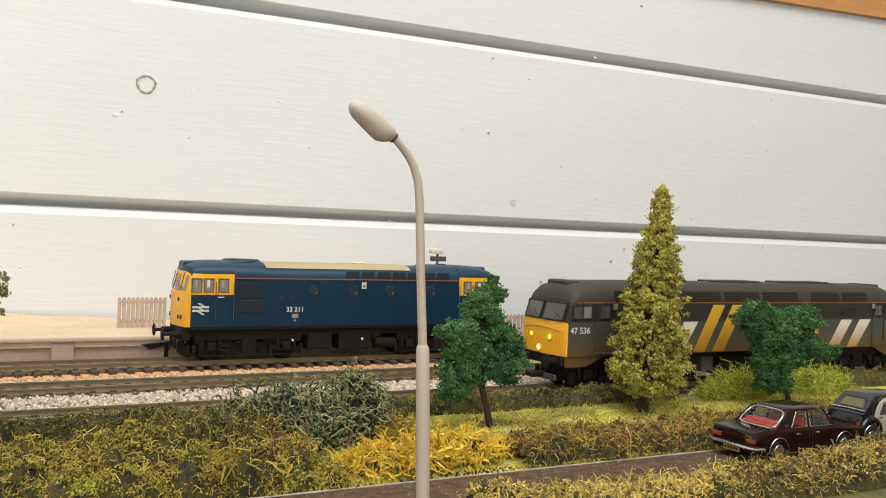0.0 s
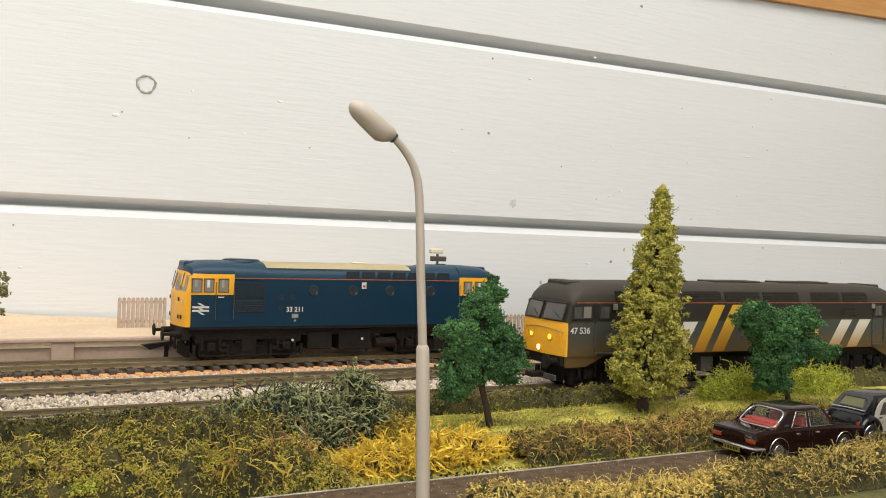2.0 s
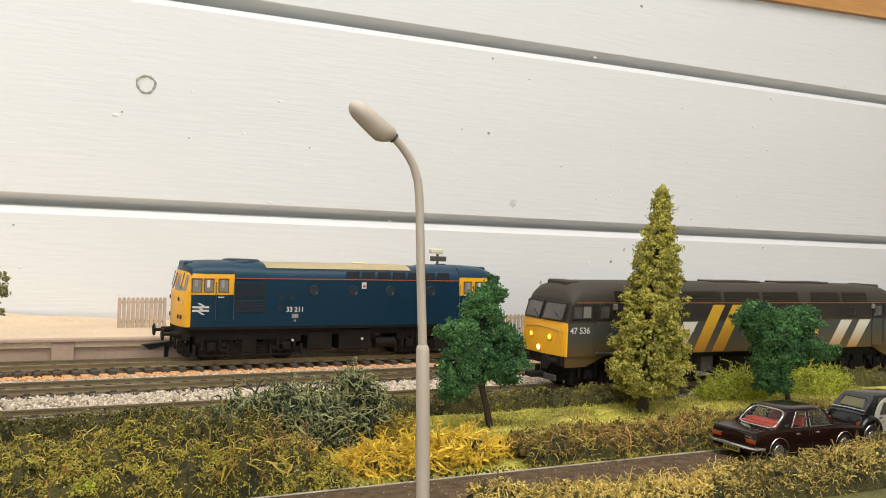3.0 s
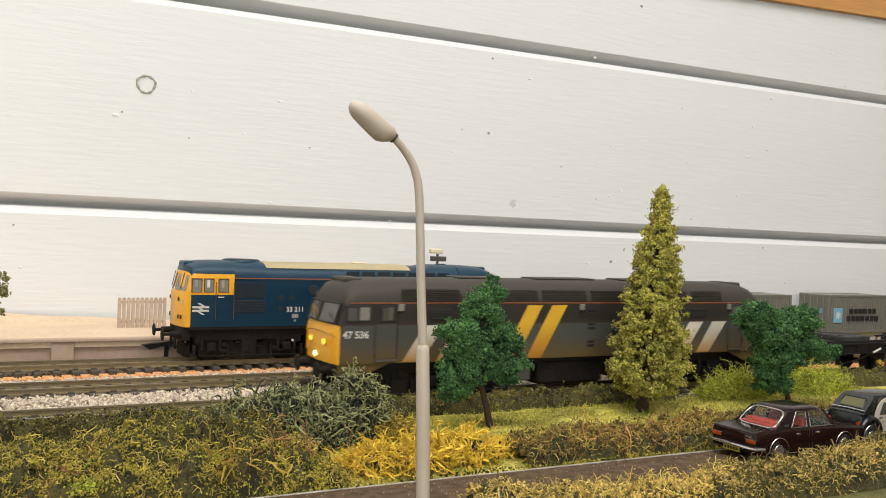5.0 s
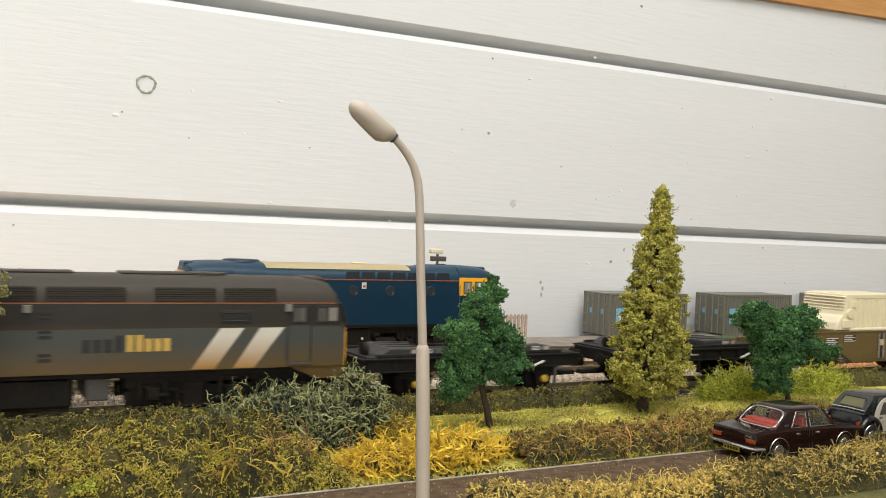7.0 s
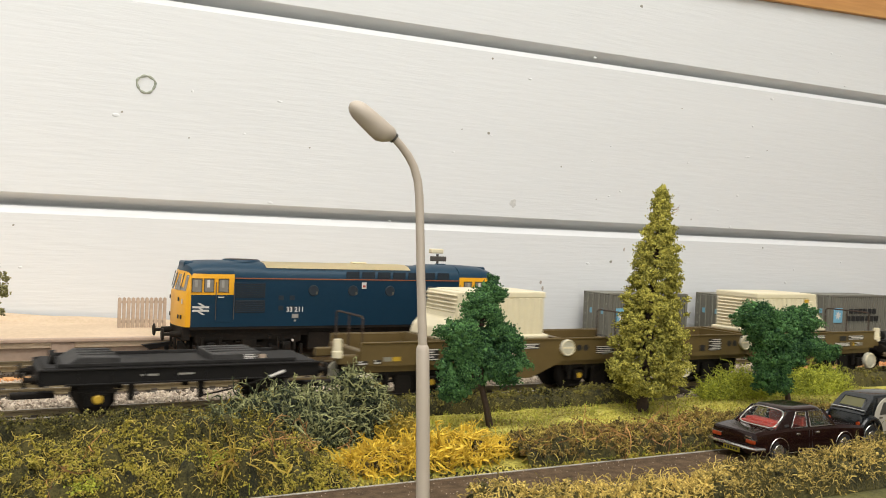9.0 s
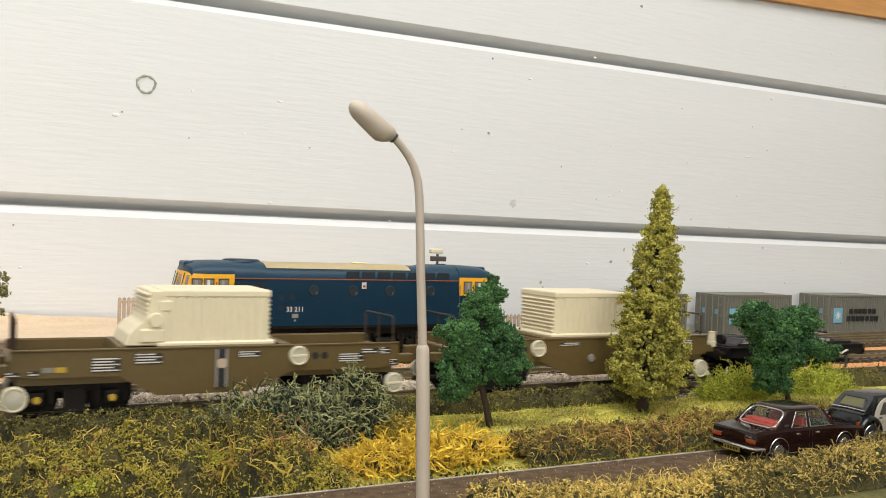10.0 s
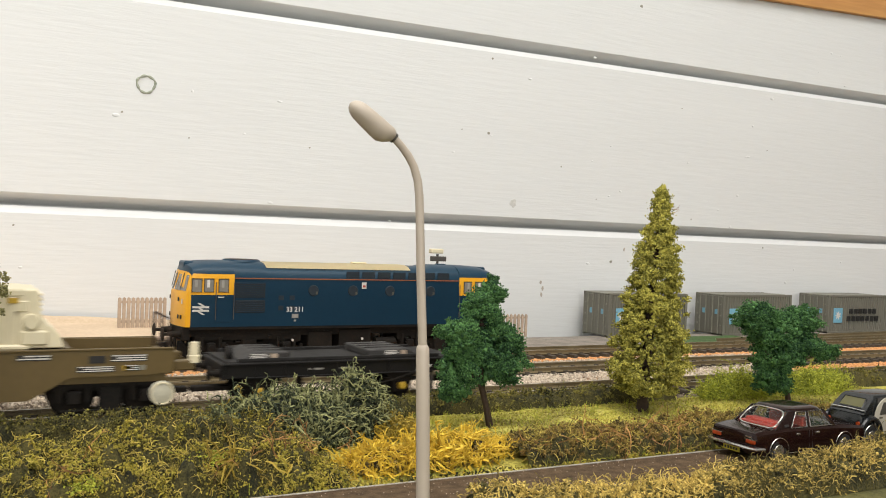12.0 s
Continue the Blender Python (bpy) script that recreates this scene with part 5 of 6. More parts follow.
        for x in (67.3, 90.2, 112.4, 138.1):
            part("porthole", tube(bmesh.new(), [(x, ys, 37.1), (x, ys + s * .35, 37.1)], [3.0, 2.7], 18), M_LOUVRE, e)
            # small grey plate painted on as the porthole's reflection
            part("porthole_glint", B(x + 1.2, x + 2.4, *sorted((ys + s * .3, ys + s * .45)), 35.0, 36.6, bevel=.1), M_GLINT_MID, e)
        for x in (48, 54):
            for z in (32, 26.6):
                part("foot_hole", B(x, x + 2.8, *near, z, z + 2.4, bevel=.1), M_LOUVRE, e)
        for k in range(7):
            part("roof_louvre", B(86 + k * 9.4, 93.6 + k * 9.4, *sorted((ys * .995, ys * 1.0)), 44.0, 47.6, bevel=.15), M_LOUVRE, e)
        # twin arrow emblem: two bars and two slanting strokes
        em = part("emblem", B(3.2, 11.6, *near, 27.8, 28.8), M_WHITE, e, "white railway arrow emblem")
        part("emblem_bar", B(3.2, 11.6, *near, 26.0, 27.0), M_WHITE, em)
        for pts in ([(5.6, 30.3), (7.2, 30.3), (10.0, 28.6), (8.4, 28.6)], [(9.6, 24.5), (8.0, 24.5), (5.2, 26.2), (6.8, 26.2)], [(5.8, 28.0), (7.3, 28.0), (9.0, 26.8), (7.5, 26.8)]):
            part("emblem_stroke", prism(bmesh.new(), pts, *near), M_WHITE, em)
        part("sign_plate", B(95.3, 98, *sorted((ys, ys + s * .15)), 38.3, 41.8), M_WHITE, e)
        part("sign_mark", B(95.8, 97.5, *sorted((ys + s * .1, ys + s * .2)), 39.0, 40.2), M_RED, e)
        part("crest", B(55.6, 59.2, *near, 22.4, 24.6), M_CABIN, e)
        part("crest_foot", B(56.8, 58.0, *near, 20.6, 21.6), M_CABIN, e)
        part("frame_edge", B(2, L - 2, *sorted((ys * .95, ys * .99)), 16.8, 18.3), M_BLACK, e)
        for x in (57, 97.3):
            part("filler_cap", tube(bmesh.new(), [(x, s * 15.6, 10.5), (x, s * 16, 10.5)], .7, 10), M_WHITE, e)
    writing("running_number", "33 211", 57.3, -17.42, 26.9, 3.6, M_WHITE, e)
    for end in (0, 1):
        px = (lambda x: x) if end == 0 else (lambda x: L - x)
        q = -1 if end == 0 else 1
        for y0, y1 in ((-15.6, -6.0), (-5.0, 5.0), (6.0, 15.6)):
            cs = []
            for y, x, z, bl in ((y0, .7, 36.4, 3.2), (y1, .7, 36.4, 3.2), (y1, 2.3, 44.4, 2.8), (y0, 2.3, 44.4, 2.8)):
                cs.append((px(x - bl * (1 - (y / 17.3) ** 2)) + q * .35, y, z))
            wsc = part("windscreen", slab(cs, (q * -.25, 0, 0)), M_GLASS_GREY, e)
            part("wiper", tube(bmesh.new(), [tuple((Vector(cs[2]) + Vector(cs[3])) / 2 + Vector((q * .3, 0, 1))), tuple((Vector(cs[0]) + Vector(cs[1])) / 2 + Vector((q * .3, 0, 1)))], .2, 5), M_RUBBER, wsc)
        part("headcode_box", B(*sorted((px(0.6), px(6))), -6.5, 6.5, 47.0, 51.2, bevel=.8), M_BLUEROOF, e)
        for y, z in ((-10, 31), (-10, 22), (8, 31), (8, 22), (-13, 22)):
            x = px(-3.2 * (1 - (y / 17) ** 2))
            part("lamp_bracket", B(*sorted((x, x + q * .6)), y - .5, y + .5, z, z + 2, bevel=.1), M_RUBBER, e)
        part("red_sign", B(*sorted((px(-3.2 * (1 - .62)), px(-3.2 * (1 - .62)) + q * .2)), -14.3, -12.6, 29.6, 32.2), M_WHITE, e)
        part("bufferbeam", B(*sorted((px(-1), px(3))), -15.5, 15.5, 11, 18.2, bevel=.4), M_BLACK, e)
        buffers(e, px(-1.0), q, 14.2, 11.3, 3.2, 9.5)
        for y in (-6, -3, 3, 6):
            part("hose", tube(bmesh.new(), [(px(-1), y, 14), (px(-2.4), y, 11), (px(-2.2), y, 6)], .5, 6), M_BLACK, e)
        part("guard_iron", B(*sorted((px(2), px(4))), -11, 11, 2, 8), M_BLACK, e)
    for i, x in enumerate((34, L - 34)):
        bogie("bogie", x, e, (-20, 20), 7.2, 14, 14.5, 44, seed=i + 4)
    part("underframe", B(3, L - 3, -14, 14, 13, 18.3), M_BLACK, e)
    part("fuel_tank", B(66, 80, -15, 15, 5, 15, bevel=.6), M_BLACK, e)
    part("battery_box", B(84, 103, -15, 15, 4.5, 16, bevel=.5), M_BLACK, e)
    part("air_tank", tube(bmesh.new(), [(106, -13, 8), (118, -13, 8)], 3, 12), M_BLACK, e)
    return e


def flat_wagon(L, axle_a, axle_b, plates):
    """Short container flat on two axles, with a sloped housing near each end; plates are (start, end, tag) of the housing labels."""
    f = thing("flat_wagon", 0, YC[0], 0, "low black empty container flat wagon with grey deck", "wagon", "trains")
    part("deck", B(5, L - 1, -15.6, 15.6, 17.0, 18.4, bevel=.3), M_DECK, f)
    for s in (-1, 1):
        bm = bmesh.new()
        prism(bm, [(4.5, 12.4), (L - .5, 12.4), (L - .5, 17.4), (4.5, 17.4)], *sorted((s * 15.2, s * 16.2)))
        part("side_sill", bm, M_BLACKGREY, f)
        part("top_flange", B(3.5, L + .5, *sorted((s * 15.6, s * 17.2)), 17.2, 18.0, bevel=.2), M_BLACKGREY, f)
        part("bottom_flange", B(12, L - 12, *sorted((s * 15.6, s * 16.9)), 12.0, 12.6, bevel=.15), M_BLACKGREY, f)
        part("deck_rail", B(9, L - 9, *sorted((s * 14.8, s * 15.7)), 18.3, 19.6, bevel=.2), M_DECK, f)
        for x0 in (37, 50):
            part("label_plate", B(x0, x0 + 6, *sorted((s * 16.2, s * 16.35)), 14.6, 15.3), M_CABIN, f)
        for x0 in range(16, int(L) - 12, 11):
            part("stake_pocket", B(x0, x0 + 1.2, *sorted((s * 16.1, s * 16.7)), 12.6, 17.2, bevel=.15), M_BLACKGREY, f)
        for x0 in (33, 58):
            part("hanger", B(x0, x0 + 2.4, *sorted((s * 12.5, s * 14)), 5.6, 12.4, bevel=.3), M_BLACK, f)
        part("brake_lever", tube(bmesh.new(), [(58, s * 16.4, 6.5), (74, s * 16.8, 9.5), (84, s * 17.2, 12.6)], .35, 6), M_BLACK, f)
        part("lever_grip", tube(bmesh.new(), [(84, s * 17.2, 12.6), (90, s * 17.4, 14.8)], .55, 8), M_WHITE, f, "white lever end")
        part("upright", B(L - 13, L - 11.6, *sorted((s * 15, s * 15.8)), 3.6, 12.4), M_CAMGREY, f)
        for ax in (axle_a, axle_b):
            fr = bmesh.new()
            prism(fr, [(ax - 9, 12.4), (ax - 4.4, 9.6), (ax - 3.6, 4.0), (ax + 3.6, 4.0), (ax + 4.4, 9.6), (ax + 9, 12.4)], *sorted((s * 12.6, s * 14.2)))
            hg = part("axle_guard", fr, M_BLACK, f)
            leaf = bmesh.new()
            for k in range(4):
                box(leaf, ax - 8 + k * 1.7, ax + 8 - k * 1.7, *sorted((s * 14.0, s * 15.2)), 9.6 - k * .55, 10.05 - k * .55)
            part("leaf_spring", leaf, M_BLACK, hg)
            part("axlebox_cover", tube(bmesh.new(), [(ax, s * 14.2, 6.6), (ax, s * 15.6, 6.6), (ax, s * 16.0, 6.6)], [1.9, 1.7, 1.2], 14), M_AXLE, f, "yellow axlebox cover")
    for x0, x1, q in ((11.5, L * .29, 1), (L * .61, L * .84, -1)):
        lo, hi = (x0, x1) if q > 0 else (x1, x0)
        bm = bmesh.new()
        prism(bm, [(lo, 18.3), (hi, 18.3), (hi, 21.3), (lo + q * 5.2, 21.5)], -12.8, 12.8)
        bmesh.ops.bevel(bm, geom=bm.edges[:], offset=.4, segments=1, affect="EDGES")
        hs = part("end_housing", bm, M_HOUSING, f, "dark grey sloped housing on the deck")
        for y in (-6.4, 0, 6.4):
            part("rib", B(lo + q * 5.6 if q > 0 else hi + .4, hi - .4 if q > 0 else lo + q * 5.6, y - .35, y + .35, 21.3, 21.8, bevel=.1), M_HOUSING, hs)
    for x0, x1, tg in plates:
        for s in (-1, 1):
            part("label_plate", B(x0, x1, *sorted((s * 12.75, s * 13.0)), 18.4, 21.1), M_CAMGREY, f)
            for k in range(4):
                part("label_bar", B(x0 + .4, x1 - .4 - k % 2, *sorted((s * 12.95, s * 13.1)), 18.7 + k * .62, 19.02 + k * .62), M_WHITE, f)
            part("tag", B(tg, tg + 2.6, *sorted((s * 12.75, s * 13.0)), 18.6, 20.9), M_FENCE, f)
    part("brake_wheel", tube(bmesh.new(), [(7.4, -4, 20.4), (9.4, -4, 20.4)], [2.8, 2.8], 18), M_BLACKGREY, f)
    part("brake_stand", B(7.2, 9, -5, -3, 17, 20), M_BLACKGREY, f)
    for x, q in ((4, 1), (L, -1)):
        part("headstock", B(*sorted((x - q * .8, x + q * 1.4)), -15.5, 15.5, 11.8, 17.6, bevel=.3), M_BLACKGREY, f)
        part("coupling", B(*sorted((x - q * 9, x + q * 6)), -2.2, 2.2, 5.5, 7.6, bevel=.4), M_BLACK, f)
        buffers(f, x, -q, 13.8, 11.3, 2.8, 5.5)
    for ax in (axle_a, axle_b):
        wheelset(ax, 6.4, f)
    part("centre_beam", B(6, L - 2, -3, 3, 10.5, 17), M_BLACK, f)
    return f


def flask_wagon(near=-1):
    """Local x runs from one headstock to the other; the stepped end of the flask is at low x."""
    f = thing("flask_wagon", 0, YC[0], 0, "olive brown bogie wagon carrying a cream flask housing", "wagon", "trains")
    L = 144.0
    for s in (-1, 1):
        bm = bmesh.new()
        prism(bm, [(0, 16), (8, 15.2), (35, 15.0), (48, 7.6), (82, 7.6), (99, 14.6), (136, 14.6), (L, 16), (L, 24.6), (0, 24.6)], *sorted((s * 15.6, s * 17.4)))
        sd = part("side", bm, M_BROWN, f)
        part("side_lip", B(0, L, *sorted((s * 16.8, s * 17.8)), 24.2, 25.0, bevel=.2), M_BROWN, f)
        yy = sorted((s * 17.4, s * 17.55))
        y2 = sorted((s * 17.5, s * 17.62))
        plates = ((25.6, 35.4, 16.6, 21.7, 5), (40.1, 49.7, 19.0, 22.9, 4), (77.3, 85.9, 20.4, 22.8, 3), (117.6, 128.4, 17.4, 20.9, 4), (127.5, 134.5, 20.6, 22.6, 2), (135, 140, 20.2, 22.9, 4), (-1.5, 3, 15.8, 17.5, 2), (5.5, 9, 16, 17.8, 2), (140, 143.5, 15.8, 18, 3))
        if s > 0:
            plates = ((117.4, 125.8, 17.2, 22.8, 6), (138, 143.8, 16.0, 18.0, 3), (78, 89, 21.2, 22.8, 2), (41, 52, 21.3, 23.2, 2), (20.5, 33, 16.7, 18.8, 3), (9.5, 22, 20.2, 22.6, 3), (23.5, 29, 19.8, 22.4, 0), (12, 17, 16.9, 18.9, 3), (128.2, 131.6, 17.0, 20.0, 0))
        for x0, x1, z0, z1, bars in plates:
            pl = part("label_panel", B(x0, x1, *yy, z0, z1), M_GRILLE, sd)
            for k in range(bars):
                z = z0 + (k + .4) * (z1 - z0) / bars
                part("label_bar", B(x0 + .4, x1 - .4 - (k % 2) * 2, *y2, z, z + (z1 - z0) / bars * .45), M_WHITE, pl)
        for x0, m in ((14, M_AXLE), (10, M_CONTTOP), (121, M_CONTTOP)):
            part("plate", B(x0, x0 + 3.6, *yy, 17.0, 18.8), m, sd)
        for x in (108, 111.8):
            part("port", tube(bmesh.new(), [(x, s * 17.3, 20.3), (x, s * 17.5, 20.3)], 1.5, 12), M_GRILLE, sd)
        # upright strap in the middle of the side
        if s > 0:
            part("side_boss", tube(bmesh.new(), [(71, 17.4, 15.4), (71, 18.0, 15.4)], [1.9, 1.6], 14), M_CABIN, sd)
            part("warning_label", B(51.6, 55, *sorted((14.7, 15.0)), 40.6, 42.4), M_AXLE, sd)
        st = None if s > 0 else part("strap", B(69, 73.4, *sorted((s * 17.4, s * 17.9)), 9.8, 24.0, bevel=.2), M_GRILLE, sd)
        for xx in () if s > 0 else (69.0, 72.6):
            part("strap_edge", B(xx, xx + .7, *sorted((s * 17.8, s * 18.2)), 9.8, 23.8), M_CABIN, st)
        if s < 0:
            part("strap_boss", tube(bmesh.new(), [(71.2, s * 17.9, 18.6), (71.2, s * 18.5, 18.6)], 1.8, 14), M_FENCE, st)
        # cream hand wheels with a cross bar
        for x, z, r in ((101, 20.6, 3.8), (1.5 if s < 0 else 4.0, 8.4, 4.4), (142, 8.4, 4.05)):
            hw = part("hand_wheel", tube(bmesh.new(), [(x, s * 16.6, z), (x, s * 18.2, z), (x, s * 18.6, z)], [r, r, r * .85], 28), M_DISC, f, "cream disc hand wheel with a cross bar", smooth=True)
            rim = [(x + math.cos(a) * r * .88, s * 18.7, z + math.sin(a) * r * .88) for a in (6.2832 * k / 24 for k in range(25))]
            part("wheel_rim", tube(bmesh.new(), rim, .32, 6, caps=False), M_FLASK, hw, smooth=True)
            if r < 4 or x > 100:
                part("wheel_bar", B(x - r * .75, x + r * .75, *sorted((s * 18.5, s * 18.8)), z - .45, z + .45, bevel=.1), M_FLASK, hw)
    part("floor", B(2, L - 2, -15.8, 15.8, 12.5, 15.6), M_BROWN, f)
    part("cradle", B(36, 100, -15.6, 15.6, 15.4, 24.4), M_BROWN, f)
    for x0, x1 in ((33.5, 37), (94, 98)):
        bm = bmesh.new()
        prism(bm, [(x0, 15), (x1, 15), (x1, 25.2), (x0 + (1.6 if x0 < 50 else 0), 25.2)], -16.5, 16.5)
        part("bulkhead", bm, M_BROWN, f)
    for x, q in ((0, 1), (L, -1)):
        part("headstock", B(*sorted((x - q * 0.5, x + q * 3)), -17, 17, 15.2, 21.5, bevel=.4), M_BROWN, f)
        for s in (-1, 1):
            if x > 0 or s != near:
                continue
            part("lamp_post", tube(bmesh.new(), [(x - q * 8.2, s * 12.6, 18.5), (x - q * 8.2, s * 12.6, 21), (x - q * 8.2, s * 12.6, 21.2), (x - q * 8.2, s * 12.6, 26)], [2.2, 2.2, 1.9, 1.7], 14), M_FLASK, f, "cream round buffer housing", smooth=True)
        for s in (-1, 1):
            part("buffer_arm", B(*sorted((x - q * 8.5, x)), s * 12.6 - 1.6, s * 12.6 + 1.6, 15.8, 19.5, bevel=.4), M_BROWN, f)
        hr = bmesh.new()
        xx = x + q * 1.5
        tube(hr, [(xx, -14.5, 21), (xx, -14.5, 34.2), (xx, -13, 35), (xx, 13, 35), (xx, 14.5, 34.2), (xx, 14.5, 21)], .42, 6)
        tube(hr, [(xx, 0, 21), (xx, 0, 35)], .4, 6)
        part("end_rail", hr, M_TRUNK, f)
        part("coupling", B(*sorted((x - q * 9, x + q * 6)), -2.2, 2.2, 5.5, 7.6, bevel=.4), M_BLACK, f)
    for x in (21, 122):
        bogie("bogie", x, f, (-12.3, 12.3), 7.4, 13, 14.4, 26, M_AXLE, seed=9, cap_sides=(-1,))
    # flask housing, ribbed, with a stepped and louvred end
    fl = part("flask_housing", B(50, 90, -14.2, 14.2, 25.2, 45.2, bevel=.6, seg=2), M_FLASK, f, "ribbed cream flask housing")
    part("foot", B(48, 92.3, -15.4, 15.4, 24.6, 26.6, bevel=.6), M_FLASK, fl)
    part("lid", B(49.4, 90.4, -14.7, 14.7, 42.6, 45.6, bevel=.7, seg=2), M_FLASK, fl)
    for s in (-1, 1):
        for k in range(11):
            x = 52.6 + k * 3.4
            part("rib", B(x, x + 1.6, *sorted((s * 14.0, s * 14.75)), 26.4, 42.8, bevel=.3), M_FLASK, fl)
    # stepped end
    bm = bmesh.new()
    prism(bm, [(52, 25.2), (37.0, 25.2), (38.2, 29.5), (41, 32.5), (43.6, 33.5), (44.6, 37), (45.6, 45.2), (52, 45.2)], -14.6, 14.6)
    bmesh.ops.bevel(bm, geom=bm.edges[:], offset=.4, segments=1, affect="EDGES")
    part("stepped_end", bm, M_FLASK, fl)
    for k in range(6):
        part("end_louvre", B(44.0, 46.0, -13.4, 13.4, 34.4 + k * 1.75, 35.3 + k * 1.75, bevel=.3), M_FLASK, fl)
    for k in range(4):
        part("end_ledge", B(37.6 + k * 1.2, 43, -13.8, 13.8, 26.6 + k * 1.7, 27.5 + k * 1.7, bevel=.3), M_FLASK, fl)
    for s in (-1, 1):
        part("end_boss", tube(bmesh.new(), [(47.6, s * 14.4, 34.4), (47.6, s * 15.8, 34.4)], [2.8, 2.4], 18), M_FLASK, fl, smooth=True)
        part("end_step", B(42, 51, *sorted((s * 14, s * 15.4)), 26, 31.5, bevel=.8), M_FLASK, fl)
        part("end_pad", B(48.5, 53, *sorted((s * 14, s * 14.9)), 37.6, 41.6, bevel=.4), M_FLASK, fl)
    # plain louvred end
    for k in range(9):
        part("end_louvre", B(89.6, 90.8, -13, 13, 27.2 + k * 1.72, 28.2 + k * 1.72, bevel=.35), M_FLASK, fl)
    return f


# ---- road vehicles ----
def car_shell(rows, k=9):
    """Rings along the length: (x, half width, low, high, shoulder)."""
    out = []
    for x, w, z0, z1, sh in rows:
        out.append([(x, -w * .94, z0), (x, -w, z0 + (z1 - z0) * .3), (x, -w, z0 + (z1 - z0) * .62), (x, -w * .96, z1 - sh), (x, -w * .86, z1), (x, w * .86, z1), (x, w * .96, z1 - sh), (x, w, z0 + (z1 - z0) * .62), (x, w, z0 + (z1 - z0) * .3), (x, w * .94, z0)])
    return out


def car_wheels(c, xs, half, r):
    for x in xs:
        for s in (-1, 1):
            w = part("wheel", tube(bmesh.new(), [(x, s * (half - 3), r), (x, s * (half - .2), r), (x, s * half, r)], [r, r, r * .9], 20), M_TYRE, c)
            part("hubcap", tube(bmesh.new(), [(x, s * (half - .1), r), (x, s * (half + .15), r), (x, s * (half + .4), r)], [r * .62, r * .55, r * .2], 16), M_CHROME, w)
            arch = [(x + math.cos(a) * (r + .7), s * (half + .1), r + math.sin(a) * (r + .7)) for a in (math.pi * k / 10 for k in range(11))]
            part("arch_trim", tube(bmesh.new(), arch, .14, 5), M_CHROME, w)


def saloon():
    c = thing("saloon_car", 237.5, 226.6, -4.0, "maroon black model saloon car with red interior", "car", "model cars")
    rows = [(0, 9.6, 3.6, 9.6, .6), (.6, 10.3, 3.0, 10.3, .8), (6, 10.7, 2.4, 10.9, .9), (14, 10.8, 2.2, 11.1, .9), (38, 10.8, 2.2, 10.9, .9), (48, 10.6, 2.2, 10.3, .9), (54.6, 10.2, 2.6, 9.6, .8), (55.6, 9.4, 3.6, 8.8, .6)]
    part("body", loft(bmesh.new(), car_shell(rows)), M_CARBROWN, c, smooth=True)
    zb, zt = 10.7, 16.6
    rings = []
    for dz, kx, ky in ((-.5, 1.0, 1.0), (.1, .985, .985), (.6, .93, .92), (.95, .80, .76), (1.1, .5, .45)):
        ring = []
        for j in range(32):
            t = 6.28318 * j / 32
            cx, cy = math.copysign(abs(math.cos(t)) ** .38, math.cos(t)), math.copysign(abs(math.sin(t)) ** .38, math.sin(t))
            ring.append((25.9 + 9.0 * kx * cx, 8.35 * ky * cy, zt + dz))
        rings.append(ring)
    part("roof", loft(bmesh.new(), rings), M_CARBROWN, c, smooth=True)
    for s in (-1, 1):
        y0, y1, d = s * 9.5, s * 8.25, (0, -s * .5, 0)
        def post(xa, xb, xc, xd):
            part("pillar", slab([(xa, y0, zb), (xb, y0, zb), (xc, y1, zt), (xd, y1, zt)], d), M_CARBROWN, c)
        post(9.6, 17.2, 20.6, 17.0)
        post(25.6, 26.8, 26.6, 25.6)
        post(38.4, 40.2, 34.9, 33.4)
        for xa, xb, xc, xd in ((17.2, 25.6, 25.6, 20.6), (26.8, 38.4, 33.4, 26.6)):
            part("pane", slab([(xa, y0 - s * .1, zb), (xb, y0 - s * .1, zb), (xc, y1 - s * .1, zt), (xd, y1 - s * .1, zt)], (0, -s * .15, 0)), M_GLASS, c)
            fr = [(xa + .3, y0, zb + .4), (xb - .3, y0, zb + .4), (xc - .2, y1, zt - .2), (xd + .2, y1, zt - .2)]
            part("window_trim", tube(bmesh.new(), fr + fr[:1], .14, 5), M_CHROME, c)
        part("quarter_bar", tube(bmesh.new(), [(34.6, y0, zb + .4), (31.6, y1, zt - .2)], .14, 5), M_CHROME, c)
        for x in (25.2, 26.8):
            part("door_seam", tube(bmesh.new(), [(x, s * 10.84, 3.4), (x, s * 10.6, 10.2)], .1, 4), M_RUBBER, c)
        for x in (18.8, 28.6):
            part("door_handle", B(x, x + 1.6, *sorted((s * 10.4, s * 11.0)), 8.9, 9.6, bevel=.1), M_CHROME, c)
        part("sill_strip", tube(bmesh.new(), [(15, s * 10.75, 3.0), (39, s * 10.75, 3.0)], .15, 5), M_CHROME, c)
        part("vent_strip", B(14.2, 16.4, *sorted((s * 9.0, s * 9.5)), 11.6, 12.4, bevel=.1), M_RUBBER, c)
        tl = part("tail_lamp", B(-.35, .8, *sorted((s * 5.6, s * 9.8)), 6.6, 8.0, bevel=.3), M_TAIL, c, "orange and red tail lamp")
        part("lamp_chrome", B(-.3, .5, *sorted((s * 5.2, s * 10.0)), 8.0, 8.25), M_CHROME, tl)
    part("rear_screen", slab([(10.0, -8.4, zb), (10.0, 8.4, zb), (17.2, 7.4, zt), (17.2, -7.4, zt)], (.15, 0, .1)), M_GLASS, c)
